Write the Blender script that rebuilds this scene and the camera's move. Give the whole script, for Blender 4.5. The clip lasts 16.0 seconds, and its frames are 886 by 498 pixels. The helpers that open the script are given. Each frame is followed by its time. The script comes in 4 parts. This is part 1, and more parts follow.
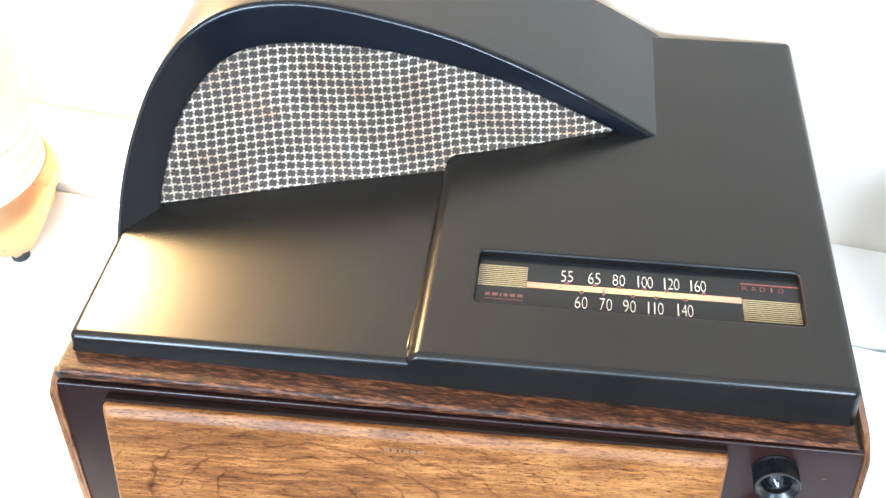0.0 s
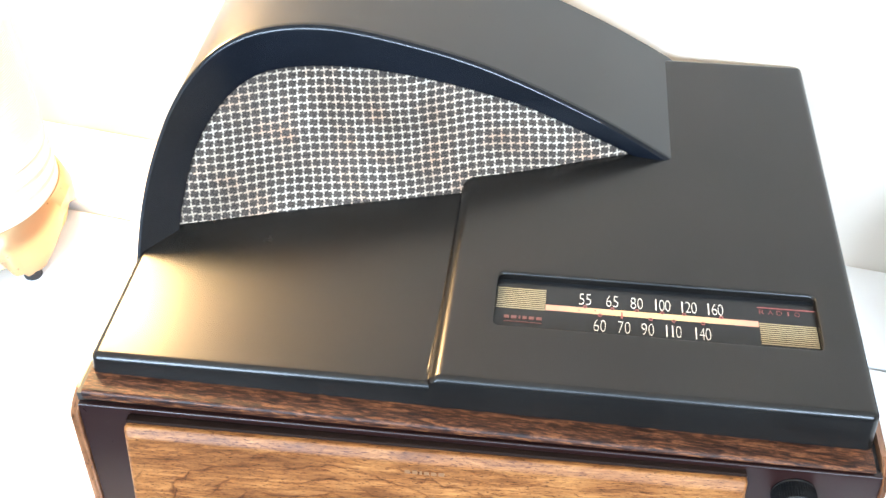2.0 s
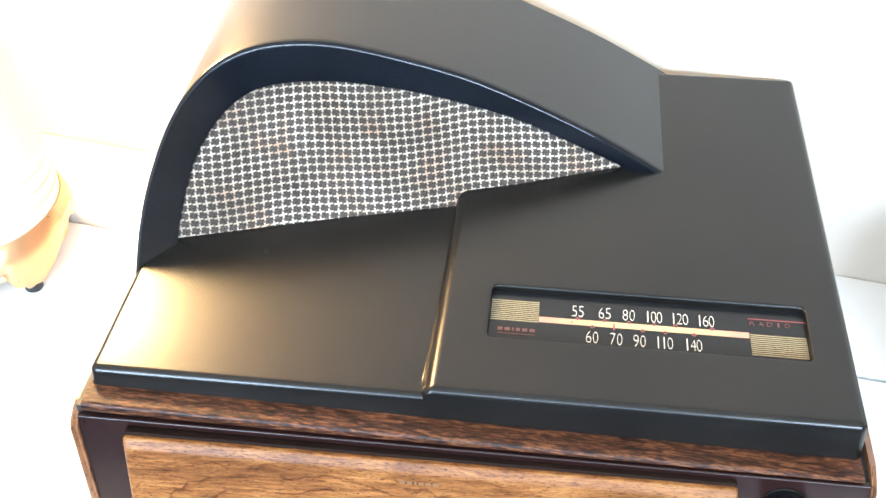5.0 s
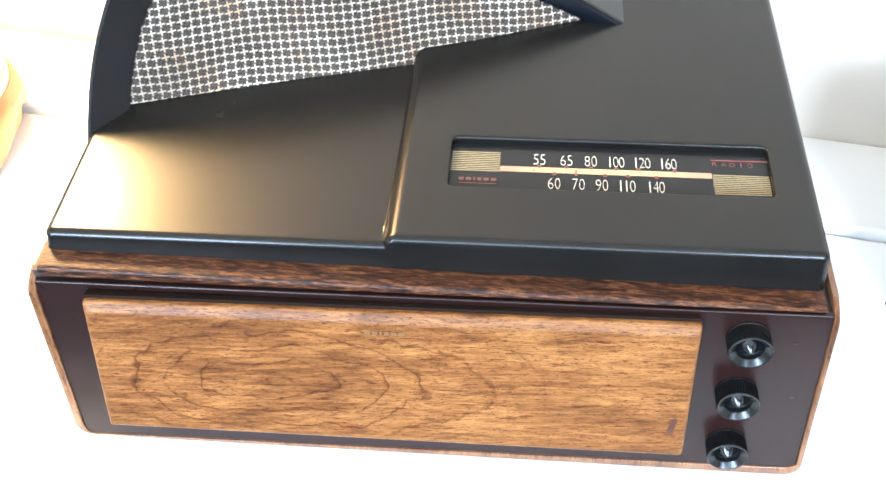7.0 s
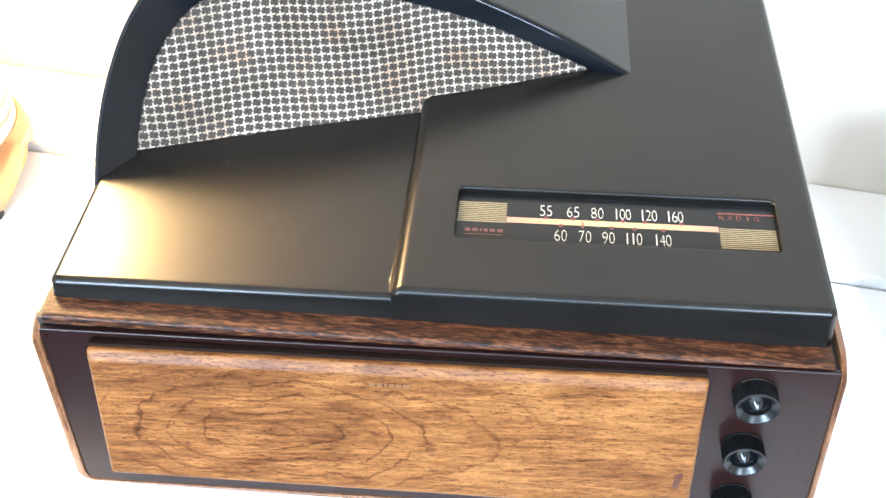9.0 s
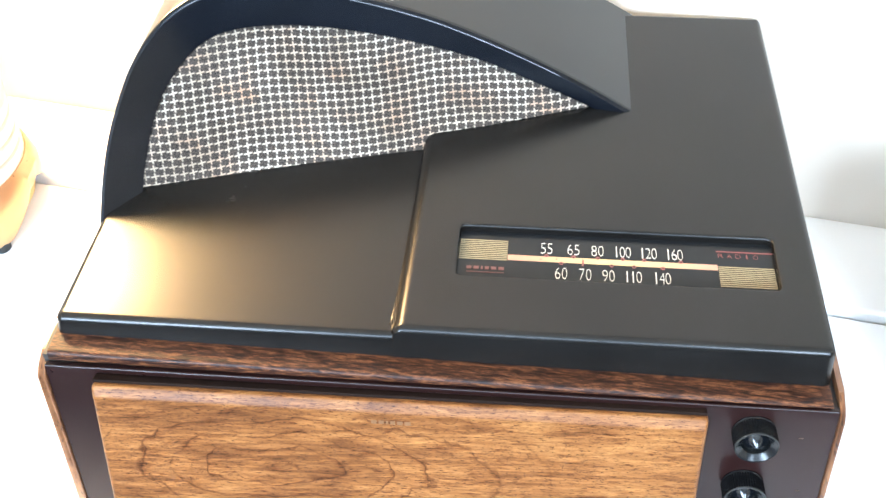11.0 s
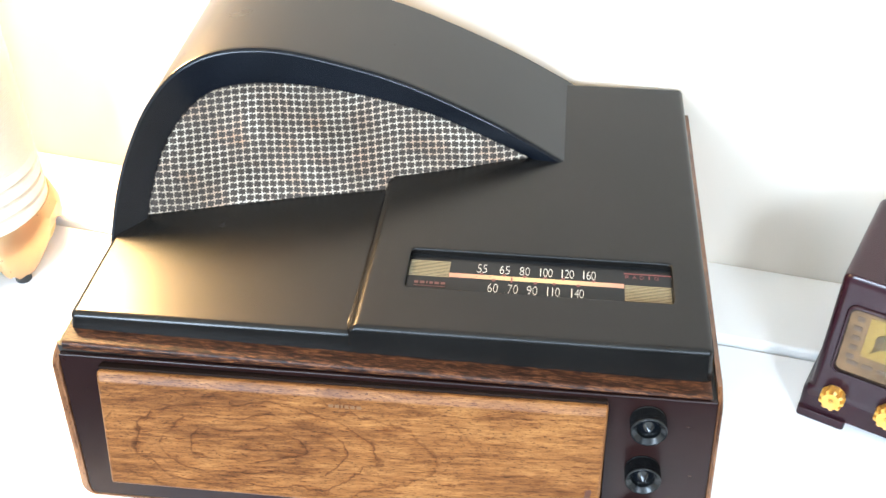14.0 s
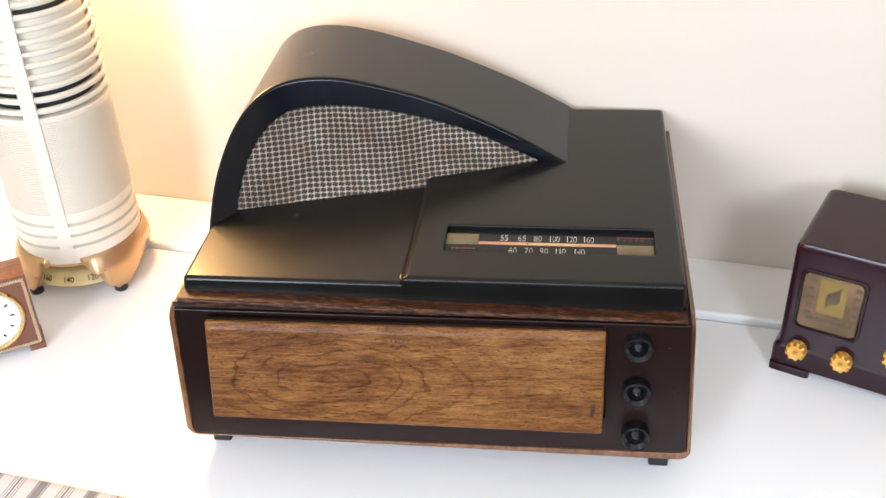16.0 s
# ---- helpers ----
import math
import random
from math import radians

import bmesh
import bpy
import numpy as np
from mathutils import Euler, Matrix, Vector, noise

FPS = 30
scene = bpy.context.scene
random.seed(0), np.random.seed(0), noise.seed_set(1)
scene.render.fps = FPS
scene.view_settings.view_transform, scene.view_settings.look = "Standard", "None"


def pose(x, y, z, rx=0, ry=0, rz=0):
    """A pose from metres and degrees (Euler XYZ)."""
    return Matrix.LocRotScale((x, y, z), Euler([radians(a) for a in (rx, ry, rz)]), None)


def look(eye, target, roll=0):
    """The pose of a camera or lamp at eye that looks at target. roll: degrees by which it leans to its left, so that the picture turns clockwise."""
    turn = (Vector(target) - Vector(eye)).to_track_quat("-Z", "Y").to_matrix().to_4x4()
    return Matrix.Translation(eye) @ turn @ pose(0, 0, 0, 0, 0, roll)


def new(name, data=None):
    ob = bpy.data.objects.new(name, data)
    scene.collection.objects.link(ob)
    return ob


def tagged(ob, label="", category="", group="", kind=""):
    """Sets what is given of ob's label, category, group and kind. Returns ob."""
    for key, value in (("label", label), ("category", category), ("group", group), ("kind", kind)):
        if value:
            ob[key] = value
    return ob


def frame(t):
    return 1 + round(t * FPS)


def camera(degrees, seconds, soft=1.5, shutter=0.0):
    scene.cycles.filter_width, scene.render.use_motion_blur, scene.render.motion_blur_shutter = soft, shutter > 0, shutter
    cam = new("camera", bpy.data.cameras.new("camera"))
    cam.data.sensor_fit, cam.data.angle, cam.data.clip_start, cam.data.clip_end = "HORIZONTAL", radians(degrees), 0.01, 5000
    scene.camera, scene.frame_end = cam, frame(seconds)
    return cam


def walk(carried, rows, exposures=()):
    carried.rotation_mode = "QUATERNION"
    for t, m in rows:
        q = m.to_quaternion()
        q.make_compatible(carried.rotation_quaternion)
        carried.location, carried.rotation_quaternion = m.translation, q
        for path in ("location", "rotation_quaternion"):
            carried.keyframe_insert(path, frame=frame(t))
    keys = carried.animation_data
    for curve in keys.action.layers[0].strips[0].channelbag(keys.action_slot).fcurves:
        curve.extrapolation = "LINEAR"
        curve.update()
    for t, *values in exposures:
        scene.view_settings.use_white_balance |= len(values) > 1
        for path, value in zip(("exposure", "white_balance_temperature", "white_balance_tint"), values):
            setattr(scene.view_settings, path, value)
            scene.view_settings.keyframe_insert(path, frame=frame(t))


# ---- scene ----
# ---- camera ----
cam = camera(45.16, 16.0, soft=1.5)
PATH = [
    (0, (0.0625, -0.3152, 0.5704), (-0.0362, 0.4067, -0.1146), -1.16),
    (0.5, (0.0577, -0.3134, 0.5747), (-0.0441, 0.4107, -0.1075), -1.50),
    (1, (0.0524, -0.3137, 0.5747), (-0.0472, 0.4132, -0.1048), -1.34),
    (1.5, (0.0500, -0.3156, 0.5766), (-0.0454, 0.4133, -0.1014), -0.99),
    (2, (0.0492, -0.3167, 0.5771), (-0.0450, 0.4145, -0.0985), -0.66),
    (2.5, (0.0493, -0.3181, 0.5813), (-0.0484, 0.4140, -0.0928), -0.54),
    (3, (0.0476, -0.3215, 0.5844), (-0.0569, 0.4153, -0.0836), -0.68),
    (5.5, (0.0597, -0.3200, 0.5839), (-0.0341, 0.4151, -0.0874), -1.08),
    (6, (0.0663, -0.3215, 0.5789), (-0.0236, 0.4050, -0.1024), -1.37),
    (6.5, (0.0685, -0.3334, 0.5522), (-0.0148, 0.3694, -0.1543), -1.90),
    (7, (0.0633, -0.3407, 0.5503), (-0.0063, 0.3489, -0.1705), -1.79),
    (7.5, (0.0592, -0.3378, 0.5559), (0.0015, 0.3581, -0.1599), -1.08),
    (8, (0.0615, -0.3368, 0.5564), (0.0016, 0.3650, -0.1534), -1.00),
    (8.5, (0.0635, -0.3336, 0.5576), (-0.0060, 0.3715, -0.1481), -1.30),
    (9, (0.0597, -0.3311, 0.5586), (-0.0114, 0.3762, -0.1448), -1.20),
    (11.5, (0.0644, -0.3294, 0.5692), (-0.0152, 0.3932, -0.1175), -1.53),
    (12, (0.0676, -0.3319, 0.5679), (-0.0124, 0.3904, -0.1191), -1.80),
    (12.5, (0.0713, -0.3345, 0.5690), (-0.0118, 0.3893, -0.1160), -2.20),
    (13, (0.0750, -0.3375, 0.5695), (-0.0116, 0.3917, -0.1092), -2.72),
    (13.5, (0.0623, -0.3915, 0.5926), (-0.0122, 0.3605, -0.0623), -2.59),
    (14, (0.1107, -0.4381, 0.6092), (0.0182, 0.3390, -0.0132), -0.60),
    (14.2, (0.1423, -0.4518, 0.6075), (0.0178, 0.3342, 0.0020), -0.30),
    (14.5, (0.1566, -0.4797, 0.6140), (-0.0129, 0.3016, 0.0133), -2.05),
    (14.8, (0.1389, -0.5298, 0.6240), (-0.0241, 0.2619, 0.0351), -2.90),
    (15, (0.1336, -0.5645, 0.6290), (-0.0285, 0.2347, 0.0501), -3.70),
    (15.2, (0.1242, -0.5887, 0.6325), (-0.0245, 0.2172, 0.0595), -3.67),
    (15.5, (0.1240, -0.6200, 0.6350), (-0.0085, 0.1988, 0.0765), -3.55),
    (16, (0.1244, -0.6443, 0.6381), (0.0088, 0.1877, 0.0955), -2.79),
]
EXPOSURES = [(0.0, 0.12, 5750, 10), (13.2, 0.14, 5750, 10), (14.5, -0.42, 6100, 10), (15.5, -0.71, 6200, 12), (16.0, -1.15, 6550, 18)]
walk(cam, [(t, look(eye, target, roll)) for t, eye, target, roll in PATH], EXPOSURES)

# ---- light ----
world = bpy.data.worlds.new("world")
scene.world = world
world.use_nodes = True
wn = world.node_tree
sky = wn.nodes.new("ShaderNodeTexSky")
sky.sky_type = "NISHITA"
sky.sun_disc = False
sky.sun_elevation, sky.sun_rotation = radians(35), radians(150)
wn.nodes["Background"].inputs["Strength"].default_value = 0.12
wn.links.new(sky.outputs["Color"], wn.nodes["Background"].inputs["Color"])


def area_lamp(name, m, size_x, size_y, power, colour):
    data = bpy.data.lights.new(name, "AREA")
    data.shape, data.size, data.size_y = "RECTANGLE", size_x, size_y
    data.energy, data.color = power, colour
    ob = new(name, data)
    ob.matrix_world = m
    return ob


# daylight in the opening of the window, and the warm lamp out of view beside the tall radio
for x, z, wide, tall, power in ((-1.0, 0.92, 0.65, 1.0, 140), (-0.1, 1.10, 0.9, 0.6, 30), (1.0, 1.07, 0.5, 0.7, 80)):
    area_lamp("window_daylight", look((x, -2.27, z), (x * 0.85, 0.3, 0.40)), wide, tall, power, (0.74, 0.885, 1.0))
bulb = bpy.data.lights.new("warm_lamp", "POINT")
bulb.energy, bulb.color, bulb.shadow_soft_size = 32.0, (1.0, 0.62, 0.25), 0.045
new("warm_lamp", bulb).location = (-0.375, 0.372, 0.475)

# ---- materials ----
MATS = {}


def nodes_of(name):
    m = bpy.data.materials.new(name)
    m.use_nodes = True
    MATS[name] = m
    return m, m.node_tree, m.node_tree.nodes["Principled BSDF"]


def ramp(nt, fac, stops):
    r = nt.nodes.new("ShaderNodeValToRGB")
    el = r.color_ramp.elements
    while len(el) < len(stops):
        el.new(0.5)
    for e, (p, c) in zip(el, stops):
        e.position, e.color = p, (*c, 1)
    nt.links.new(fac, r.inputs["Fac"])
    return r.outputs["Color"]


def coords(nt, scale=(1, 1, 1), kind="Object", rot=(0, 0, 0)):
    tc, mp = nt.nodes.new("ShaderNodeTexCoord"), nt.nodes.new("ShaderNodeMapping")
    mp.inputs["Scale"].default_value = scale
    mp.inputs["Rotation"].default_value = [radians(a) for a in rot]
    nt.links.new(tc.outputs[kind], mp.inputs["Vector"])
    return mp.outputs["Vector"]


def noise_tex(nt, vec, scale, detail=4, rough=0.55, distort=0.0):
    n = nt.nodes.new("ShaderNodeTexNoise")
    n.inputs["Scale"].default_value, n.inputs["Detail"].default_value = scale, detail
    n.inputs["Roughness"].default_value, n.inputs["Distortion"].default_value = rough, distort
    nt.links.new(vec, n.inputs["Vector"])
    return n.outputs["Fac"]


def math_node(nt, op, a, b=None, c=None):
    n = nt.nodes.new("ShaderNodeMath")
    n.operation = op
    for i, v in enumerate((a, b, c)):
        if v is None:
            continue
        if isinstance(v, (int, float)):
            n.inputs[i].default_value = v
        else:
            nt.links.new(v, n.inputs[i])
    return n.outputs[0]


def mix_colour(nt, fac, a, b, mode="MIX"):
    n = nt.nodes.new("ShaderNodeMix")
    n.data_type, n.blend_type = "RGBA", mode
    for key, v in ((0, fac), (6, a), (7, b)):
        if isinstance(v, (int, float)):
            n.inputs[key].default_value = v
        elif isinstance(v, tuple):
            n.inputs[key].default_value = (*v, 1)
        else:
            nt.links.new(v, n.inputs[key])
    return n.outputs[2]


def bump(nt, bsdf, height, strength, distance):
    b = nt.nodes.new("ShaderNodeBump")
    b.inputs["Strength"].default_value, b.inputs["Distance"].default_value = strength, distance
    nt.links.new(height, b.inputs["Height"])
    nt.links.new(b.outputs["Normal"], bsdf.inputs["Normal"])


def plain(name, colour, rough, metal=0.0, vary=0.12, scale=60, fine=0.0004, coat=0.0, spec=0.5):
    """A surface of one colour with grain, faint stains and uneven gloss."""
    m, nt, b = nodes_of(name)
    v = coords(nt)
    big, small = noise_tex(nt, v, scale * 0.15), noise_tex(nt, v, scale * 4, 3)
    lo = tuple(c * (1 - vary) for c in colour)
    hi = tuple(min(1, c * (1 + vary)) for c in colour)
    nt.links.new(ramp(nt, big, [(0.3, lo), (0.7, hi)]), b.inputs["Base Color"])
    r = math_node(nt, "MULTIPLY_ADD", small, 0.12, rough - 0.06)
    nt.links.new(r, b.inputs["Roughness"])
    b.inputs["Metallic"].default_value = metal
    b.inputs["Specular IOR Level"].default_value = spec
    b.inputs["Coat Weight"].default_value = coat
    b.inputs["Coat Roughness"].default_value = 0.12
    if fine:
        bump(nt, b, small, 0.25, fine)
    return m


def wood(name, dark, mid, light, along=(28.0, 360.0, 360.0), figure=0.0, rough=0.28, coat=0.35, rot=(0, 0, 0), broad_by=(0.25, 0.10, 0.10), coat_rough=0.18, spec=0.5, spread=0.165, dashed=0.4):
    """Lacquered veneer: long grain, short dark pores and, where asked, a looped figure."""
    m, nt, b = nodes_of(name)
    v = coords(nt, rot=rot)
    grain_v = nt.nodes.new("ShaderNodeMapping")
    grain_v.inputs["Scale"].default_value = along
    nt.links.new(v, grain_v.inputs["Vector"])
    g = noise_tex(nt, grain_v.outputs["Vector"], 1.0, 6, 0.65, 0.5)
    pore_v = nt.nodes.new("ShaderNodeMapping")
    pore_v.inputs["Scale"].default_value = (along[0] * 7, along[1] * 4.6, along[2] * 4.6)
    nt.links.new(v, pore_v.inputs["Vector"])
    p = noise_tex(nt, pore_v.outputs["Vector"], 1.0, 3, 0.7, 0.4)
    broad_v = nt.nodes.new("ShaderNodeMapping")
    broad_v.inputs["Scale"].default_value = tuple(a * b for a, b in zip(along, broad_by))
    nt.links.new(v, broad_v.inputs["Vector"])
    broad = noise_tex(nt, broad_v.outputs["Vector"], 1.0, 3, 0.5, 0.8)
    fac = math_node(nt, "ADD", math_node(nt, "MULTIPLY", g, 0.58), math_node(nt, "MULTIPLY", broad, 0.42))
    col = ramp(nt, fac, [(0.5 - spread, dark), (0.5, mid), (0.5 + spread, light)])
    pores = ramp(nt, p, [(0.36, (0.14, 0.07, 0.045)), (0.43, (1, 1, 1))])
    col = mix_colour(nt, 0.92, col, pores, "MULTIPLY")
    dash_v = nt.nodes.new("ShaderNodeMapping")
    dash_v.inputs["Scale"].default_value = (along[0] * 2.6, along[1] * 2.2, along[2] * 2.2)
    nt.links.new(v, dash_v.inputs["Vector"])
    dashes = ramp(nt, noise_tex(nt, dash_v.outputs["Vector"], 1.0, 4, 0.7, 0.6), [(0.35, (0.36, 0.19, 0.10)), (0.44, (1, 1, 1)), (0.62, (1.15, 1.13, 1.06))])
    col = mix_colour(nt, dashed, col, dashes, "MULTIPLY")
    if figure:
        sep = nt.nodes.new("ShaderNodeSeparateXYZ")
        nt.links.new(v, sep.inputs[0])
        # nested loops round one eye, drawn out along the grain, with ragged dark growth lines
        w, jag = noise_tex(nt, v, 14, 4, 0.55), noise_tex(nt, v, 150, 3, 0.6)
        dx = math_node(nt, "MULTIPLY", math_node(nt, "ADD", sep.outputs[0], 0.060), 0.33)
        dy = math_node(nt, "ADD", sep.outputs[1], 0.048)
        rad = math_node(nt, "SQRT", math_node(nt, "ADD", math_node(nt, "POWER", dx, 2.0), math_node(nt, "POWER", dy, 2.0)))
        rad = math_node(nt, "ADD", rad, math_node(nt, "MULTIPLY_ADD", w, 0.034, math_node(nt, "MULTIPLY", jag, 0.0028)))
        ring = math_node(nt, "FRACT", math_node(nt, "MULTIPLY", rad, 105.0))
        near = ramp(nt, rad, [(0.050, (1, 1, 1)), (0.074, (0, 0, 0))])
        line = ramp(nt, ring, [(0.0, (0.22, 0.13, 0.09)), (0.03, (0.36, 0.25, 0.19)), (0.085, (1, 1, 1)), (0.90, (1.06, 1.05, 1.02)), (0.985, (0.70, 0.60, 0.52))])
        broken = ramp(nt, noise_tex(nt, v, 75, 4, 0.75), [(0.36, (0.15, 0.15, 0.15)), (0.50, (1, 1, 1))])
        f = math_node(nt, "MULTIPLY", math_node(nt, "MULTIPLY", near, broken), figure)
        col = mix_colour(nt, f, col, mix_colour(nt, 1.0, col, line, "MULTIPLY"))
    nt.links.new(col, b.inputs["Base Color"])
    nt.links.new(math_node(nt, "MULTIPLY_ADD", g, 0.15, rough - 0.07), b.inputs["Roughness"])
    b.inputs["Specular IOR Level"].default_value = spec
    b.inputs["Coat Weight"].default_value, b.inputs["Coat Roughness"].default_value = coat, coat_rough
    bump(nt, b, p, 0.15, 0.0004)
    return m


def satin_black(name, colour=(0.0034, 0.0039, 0.0047), rough=0.28, brush=(220, 6, 220), spec=0.30):
    """Old black moulded plastic, rubbed satin: faint brushed streaks over cloudy, unevenly dulled patches."""
    m, nt, b = nodes_of(name)
    v = coords(nt)
    bv = nt.nodes.new("ShaderNodeMapping")
    bv.inputs["Scale"].default_value = brush
    nt.links.new(v, bv.inputs["Vector"])
    streak = noise_tex(nt, bv.outputs["Vector"], 0.8, 4, 0.6)
    cloud, mottle = noise_tex(nt, v, 14, 2, 0.5), noise_tex(nt, v, 46, 3, 0.55)
    col = ramp(nt, cloud, [(0.3, tuple(c * 0.8 for c in colour)), (0.7, tuple(c * 1.35 for c in colour))])
    nt.links.new(col, b.inputs["Base Color"])
    r = math_node(nt, "ADD", math_node(nt, "MULTIPLY_ADD", streak, 0.014, math_node(nt, "MULTIPLY", mottle, 0.018)), math_node(nt, "MULTIPLY_ADD", cloud, 0.07, rough - 0.051))
    nt.links.new(r, b.inputs["Roughness"])
    b.inputs["Specular IOR Level"].default_value = spec
    return m


black_plastic = satin_black("black_plastic", (0.0062, 0.0054, 0.0047), 0.26, (10, 160, 160), 0.29)
hood_plastic = satin_black("hood_plastic", rough=0.29, brush=(5, 90, 90), spec=0.38)
bezel_plastic = satin_black("bezel_plastic", (0.0025, 0.0034, 0.0055), 0.22, (6, 60, 60), 0.28)
knob_plastic = satin_black("knob_plastic", (0.006, 0.0065, 0.007), 0.25, (60, 60, 60), 0.33)
cone_gloss = plain("cone_gloss", (0.005, 0.006, 0.008), 0.14, fine=0.0, spec=0.5)
scar_brown = plain("scar_brown", (0.060, 0.019, 0.009), 0.4)
mark_faint = plain("mark_faint", (0.135, 0.066, 0.027), 0.4)
mark_gilt = plain("mark_gilt", (0.14, 0.075, 0.035), 0.4)
door_wood = wood("door_walnut", (0.062, 0.0202, 0.0058), (0.172, 0.0675, 0.0195), (0.31, 0.143, 0.045), figure=0.85, along=(48.0, 430.0, 430.0), spread=0.17, dashed=0.85, coat=0.06, coat_rough=0.40, rough=0.42, spec=0.16, rot=(0, 0, -2.5))
strip_wood = wood("strip_walnut", (0.0090, 0.0030, 0.0020), (0.043, 0.0143, 0.0066), (0.145, 0.056, 0.022), along=(150.0, 1000.0, 1000.0), broad_by=(0.6, 0.5, 0.5), dashed=1.0, rough=0.5, coat=0.03, spec=0.22, spread=0.095, rot=(0, 0, 3))
side_wood = wood("side_veneer", (0.085, 0.032, 0.013), (0.170, 0.070, 0.028), (0.27, 0.125, 0.054), along=(200.0, 24.0, 60.0), rough=0.35)
panel_brown = plain("panel_brown", (0.0135, 0.0048, 0.0042), 0.30, vary=0.25, scale=30, coat=0.03, fine=0.0001, spec=0.27)
rubber = plain("rubber", (0.012, 0.012, 0.012), 0.6)
table_white = plain("table_white", (0.87, 0.87, 0.87), 0.32, vary=0.015, scale=12, fine=0.0001)
ledge_white = plain("ledge_white", (0.84, 0.83, 0.81), 0.36, vary=0.02, scale=12, fine=0.0001)
wall_white = plain("wall_white", (0.67, 0.60, 0.51), 0.75, vary=0.015, scale=10, fine=0.0005, spec=0.25)
# unseen room: beige and cream lift the bounce light, dark grey deepens reflections
side_paint = plain("side_paint", (0.70, 0.59, 0.46), 0.8, vary=0.04, scale=8, spec=0.2)
ceiling_paint = plain("ceiling_paint", (0.83, 0.78, 0.70), 0.8, vary=0.03, scale=6, spec=0.2)
room_paint = plain("room_paint", (0.09, 0.094, 0.105), 0.8, vary=0.04, scale=8, spec=0.2)
# unseen floor, dark blue so that black front faces reflect a bluish tone
floor_mat = plain("floor_dark_blue", (0.03, 0.04, 0.055), 0.9, vary=0.25, scale=60)
dial_black = plain("dial_black", (0.012, 0.0125, 0.0135), 0.22, fine=0.0, spec=0.2)
dial_gold = plain("dial_gold", (0.27, 0.22, 0.125), 0.5, metal=0.0, vary=0.08, fine=0.0)
strip_copper = plain("strip_copper", (0.43, 0.25, 0.15), 0.45, metal=0.0, vary=0.1, scale=30, fine=0.0)
# pinkish ends and yellow middle: the strip's sheen painted as a colour ramp
sn = strip_copper.node_tree
sx = sn.nodes.new("ShaderNodeSeparateXYZ")
sn.links.new(coords(sn), sx.inputs[0])
sn.links.new(ramp(sn, math_node(sn, "MULTIPLY_ADD", sx.outputs[0], 9.0, 0.5), [(0.05, (0.40, 0.20, 0.135)), (0.42, (0.50, 0.36, 0.17)), (0.62, (0.50, 0.36, 0.17)), (0.95, (0.42, 0.22, 0.15))]), sn.nodes["Principled BSDF"].inputs["Base Color"])
ink_white = plain("ink_white", (0.60, 0.58, 0.53), 0.5, vary=0.03, fine=0.0)
ink_red = plain("ink_red", (0.19, 0.050, 0.046), 0.5, vary=0.08, fine=0.0)
ink_dull = plain("ink_dull_red", (0.085, 0.024, 0.022), 0.5, vary=0.1, fine=0.0)
numeral_brown = plain("numeral_brown", (0.045, 0.02, 0.008), 0.55, fine=0.0)
gap_and_gasket_brown = plain("gap_and_gasket_brown", (0.012, 0.006, 0.004), 0.8, fine=0.0, spec=0.1)
cream = plain("cream_enamel", (0.72, 0.66, 0.55), 0.34, vary=0.03, scale=25, fine=0.0001)
copper_paint = plain("copper_paint", (0.55, 0.35, 0.18), 0.30, metal=0.7, vary=0.1, scale=40, fine=0.0002)
core_dark = plain("core_dark", (0.025, 0.024, 0.022), 0.6)
dial_cream = plain("dial_cream", (0.62, 0.46, 0.20), 0.4, vary=0.06, fine=0.0)
maroon = plain("maroon_bakelite", (0.021, 0.0055, 0.0085), 0.24, vary=0.2, scale=40, fine=0.0, spec=0.32)
butter = plain("butterscotch", (0.66, 0.33, 0.055), 0.33, vary=0.12, scale=60, fine=0.0001)
dial_tan = plain("dial_tan", (0.112, 0.068, 0.036), 0.6, vary=0.5, scale=150, fine=0.0, spec=0.12)
pointer_brown = plain("pointer_brown", (0.070, 0.044, 0.018), 0.5, vary=0.3, scale=200, fine=0.0)
bar_brown = plain("bar_brown", (0.050, 0.026, 0.016), 0.5, vary=0.4, scale=200, fine=0.0)
dial_yellow = plain("dial_yellow", (0.150, 0.098, 0.029), 0.6, vary=0.3, scale=90, fine=0.0, spec=0.12)
clock_wood = plain("clock_leather", (0.19, 0.075, 0.042), 0.42, vary=0.12, scale=90, fine=0.0004)
clock_top = wood("clock_top_wood", (0.26, 0.075, 0.024), (0.38, 0.125, 0.042), (0.47, 0.18, 0.07), along=(20, 260, 260), rough=0.35, coat=0.25)
brass = plain("brass", (0.72, 0.52, 0.24), 0.28, metal=1.0, vary=0.08)
rope_light = plain("rope_inlay", (0.62, 0.47, 0.30), 0.5, vary=0.15)
paper_white = plain("paper_white", (0.80, 0.79, 0.75), 0.5, vary=0.02)
ink_black = plain("ink_black", (0.03, 0.03, 0.03), 0.5)


def glass_material(name):
    m, nt, b = nodes_of(name)
    b.inputs["Base Color"].default_value = (1, 0.98, 0.94, 1)
    b.inputs["Roughness"].default_value = 0.04
    b.inputs["IOR"].default_value = 1.45
    b.inputs["Transmission Weight"].default_value = 1.0
    return m


thin_glass = glass_material("thin_glass")
thin_glass.node_tree.nodes["Principled BSDF"].inputs["IOR"].default_value = 1.09


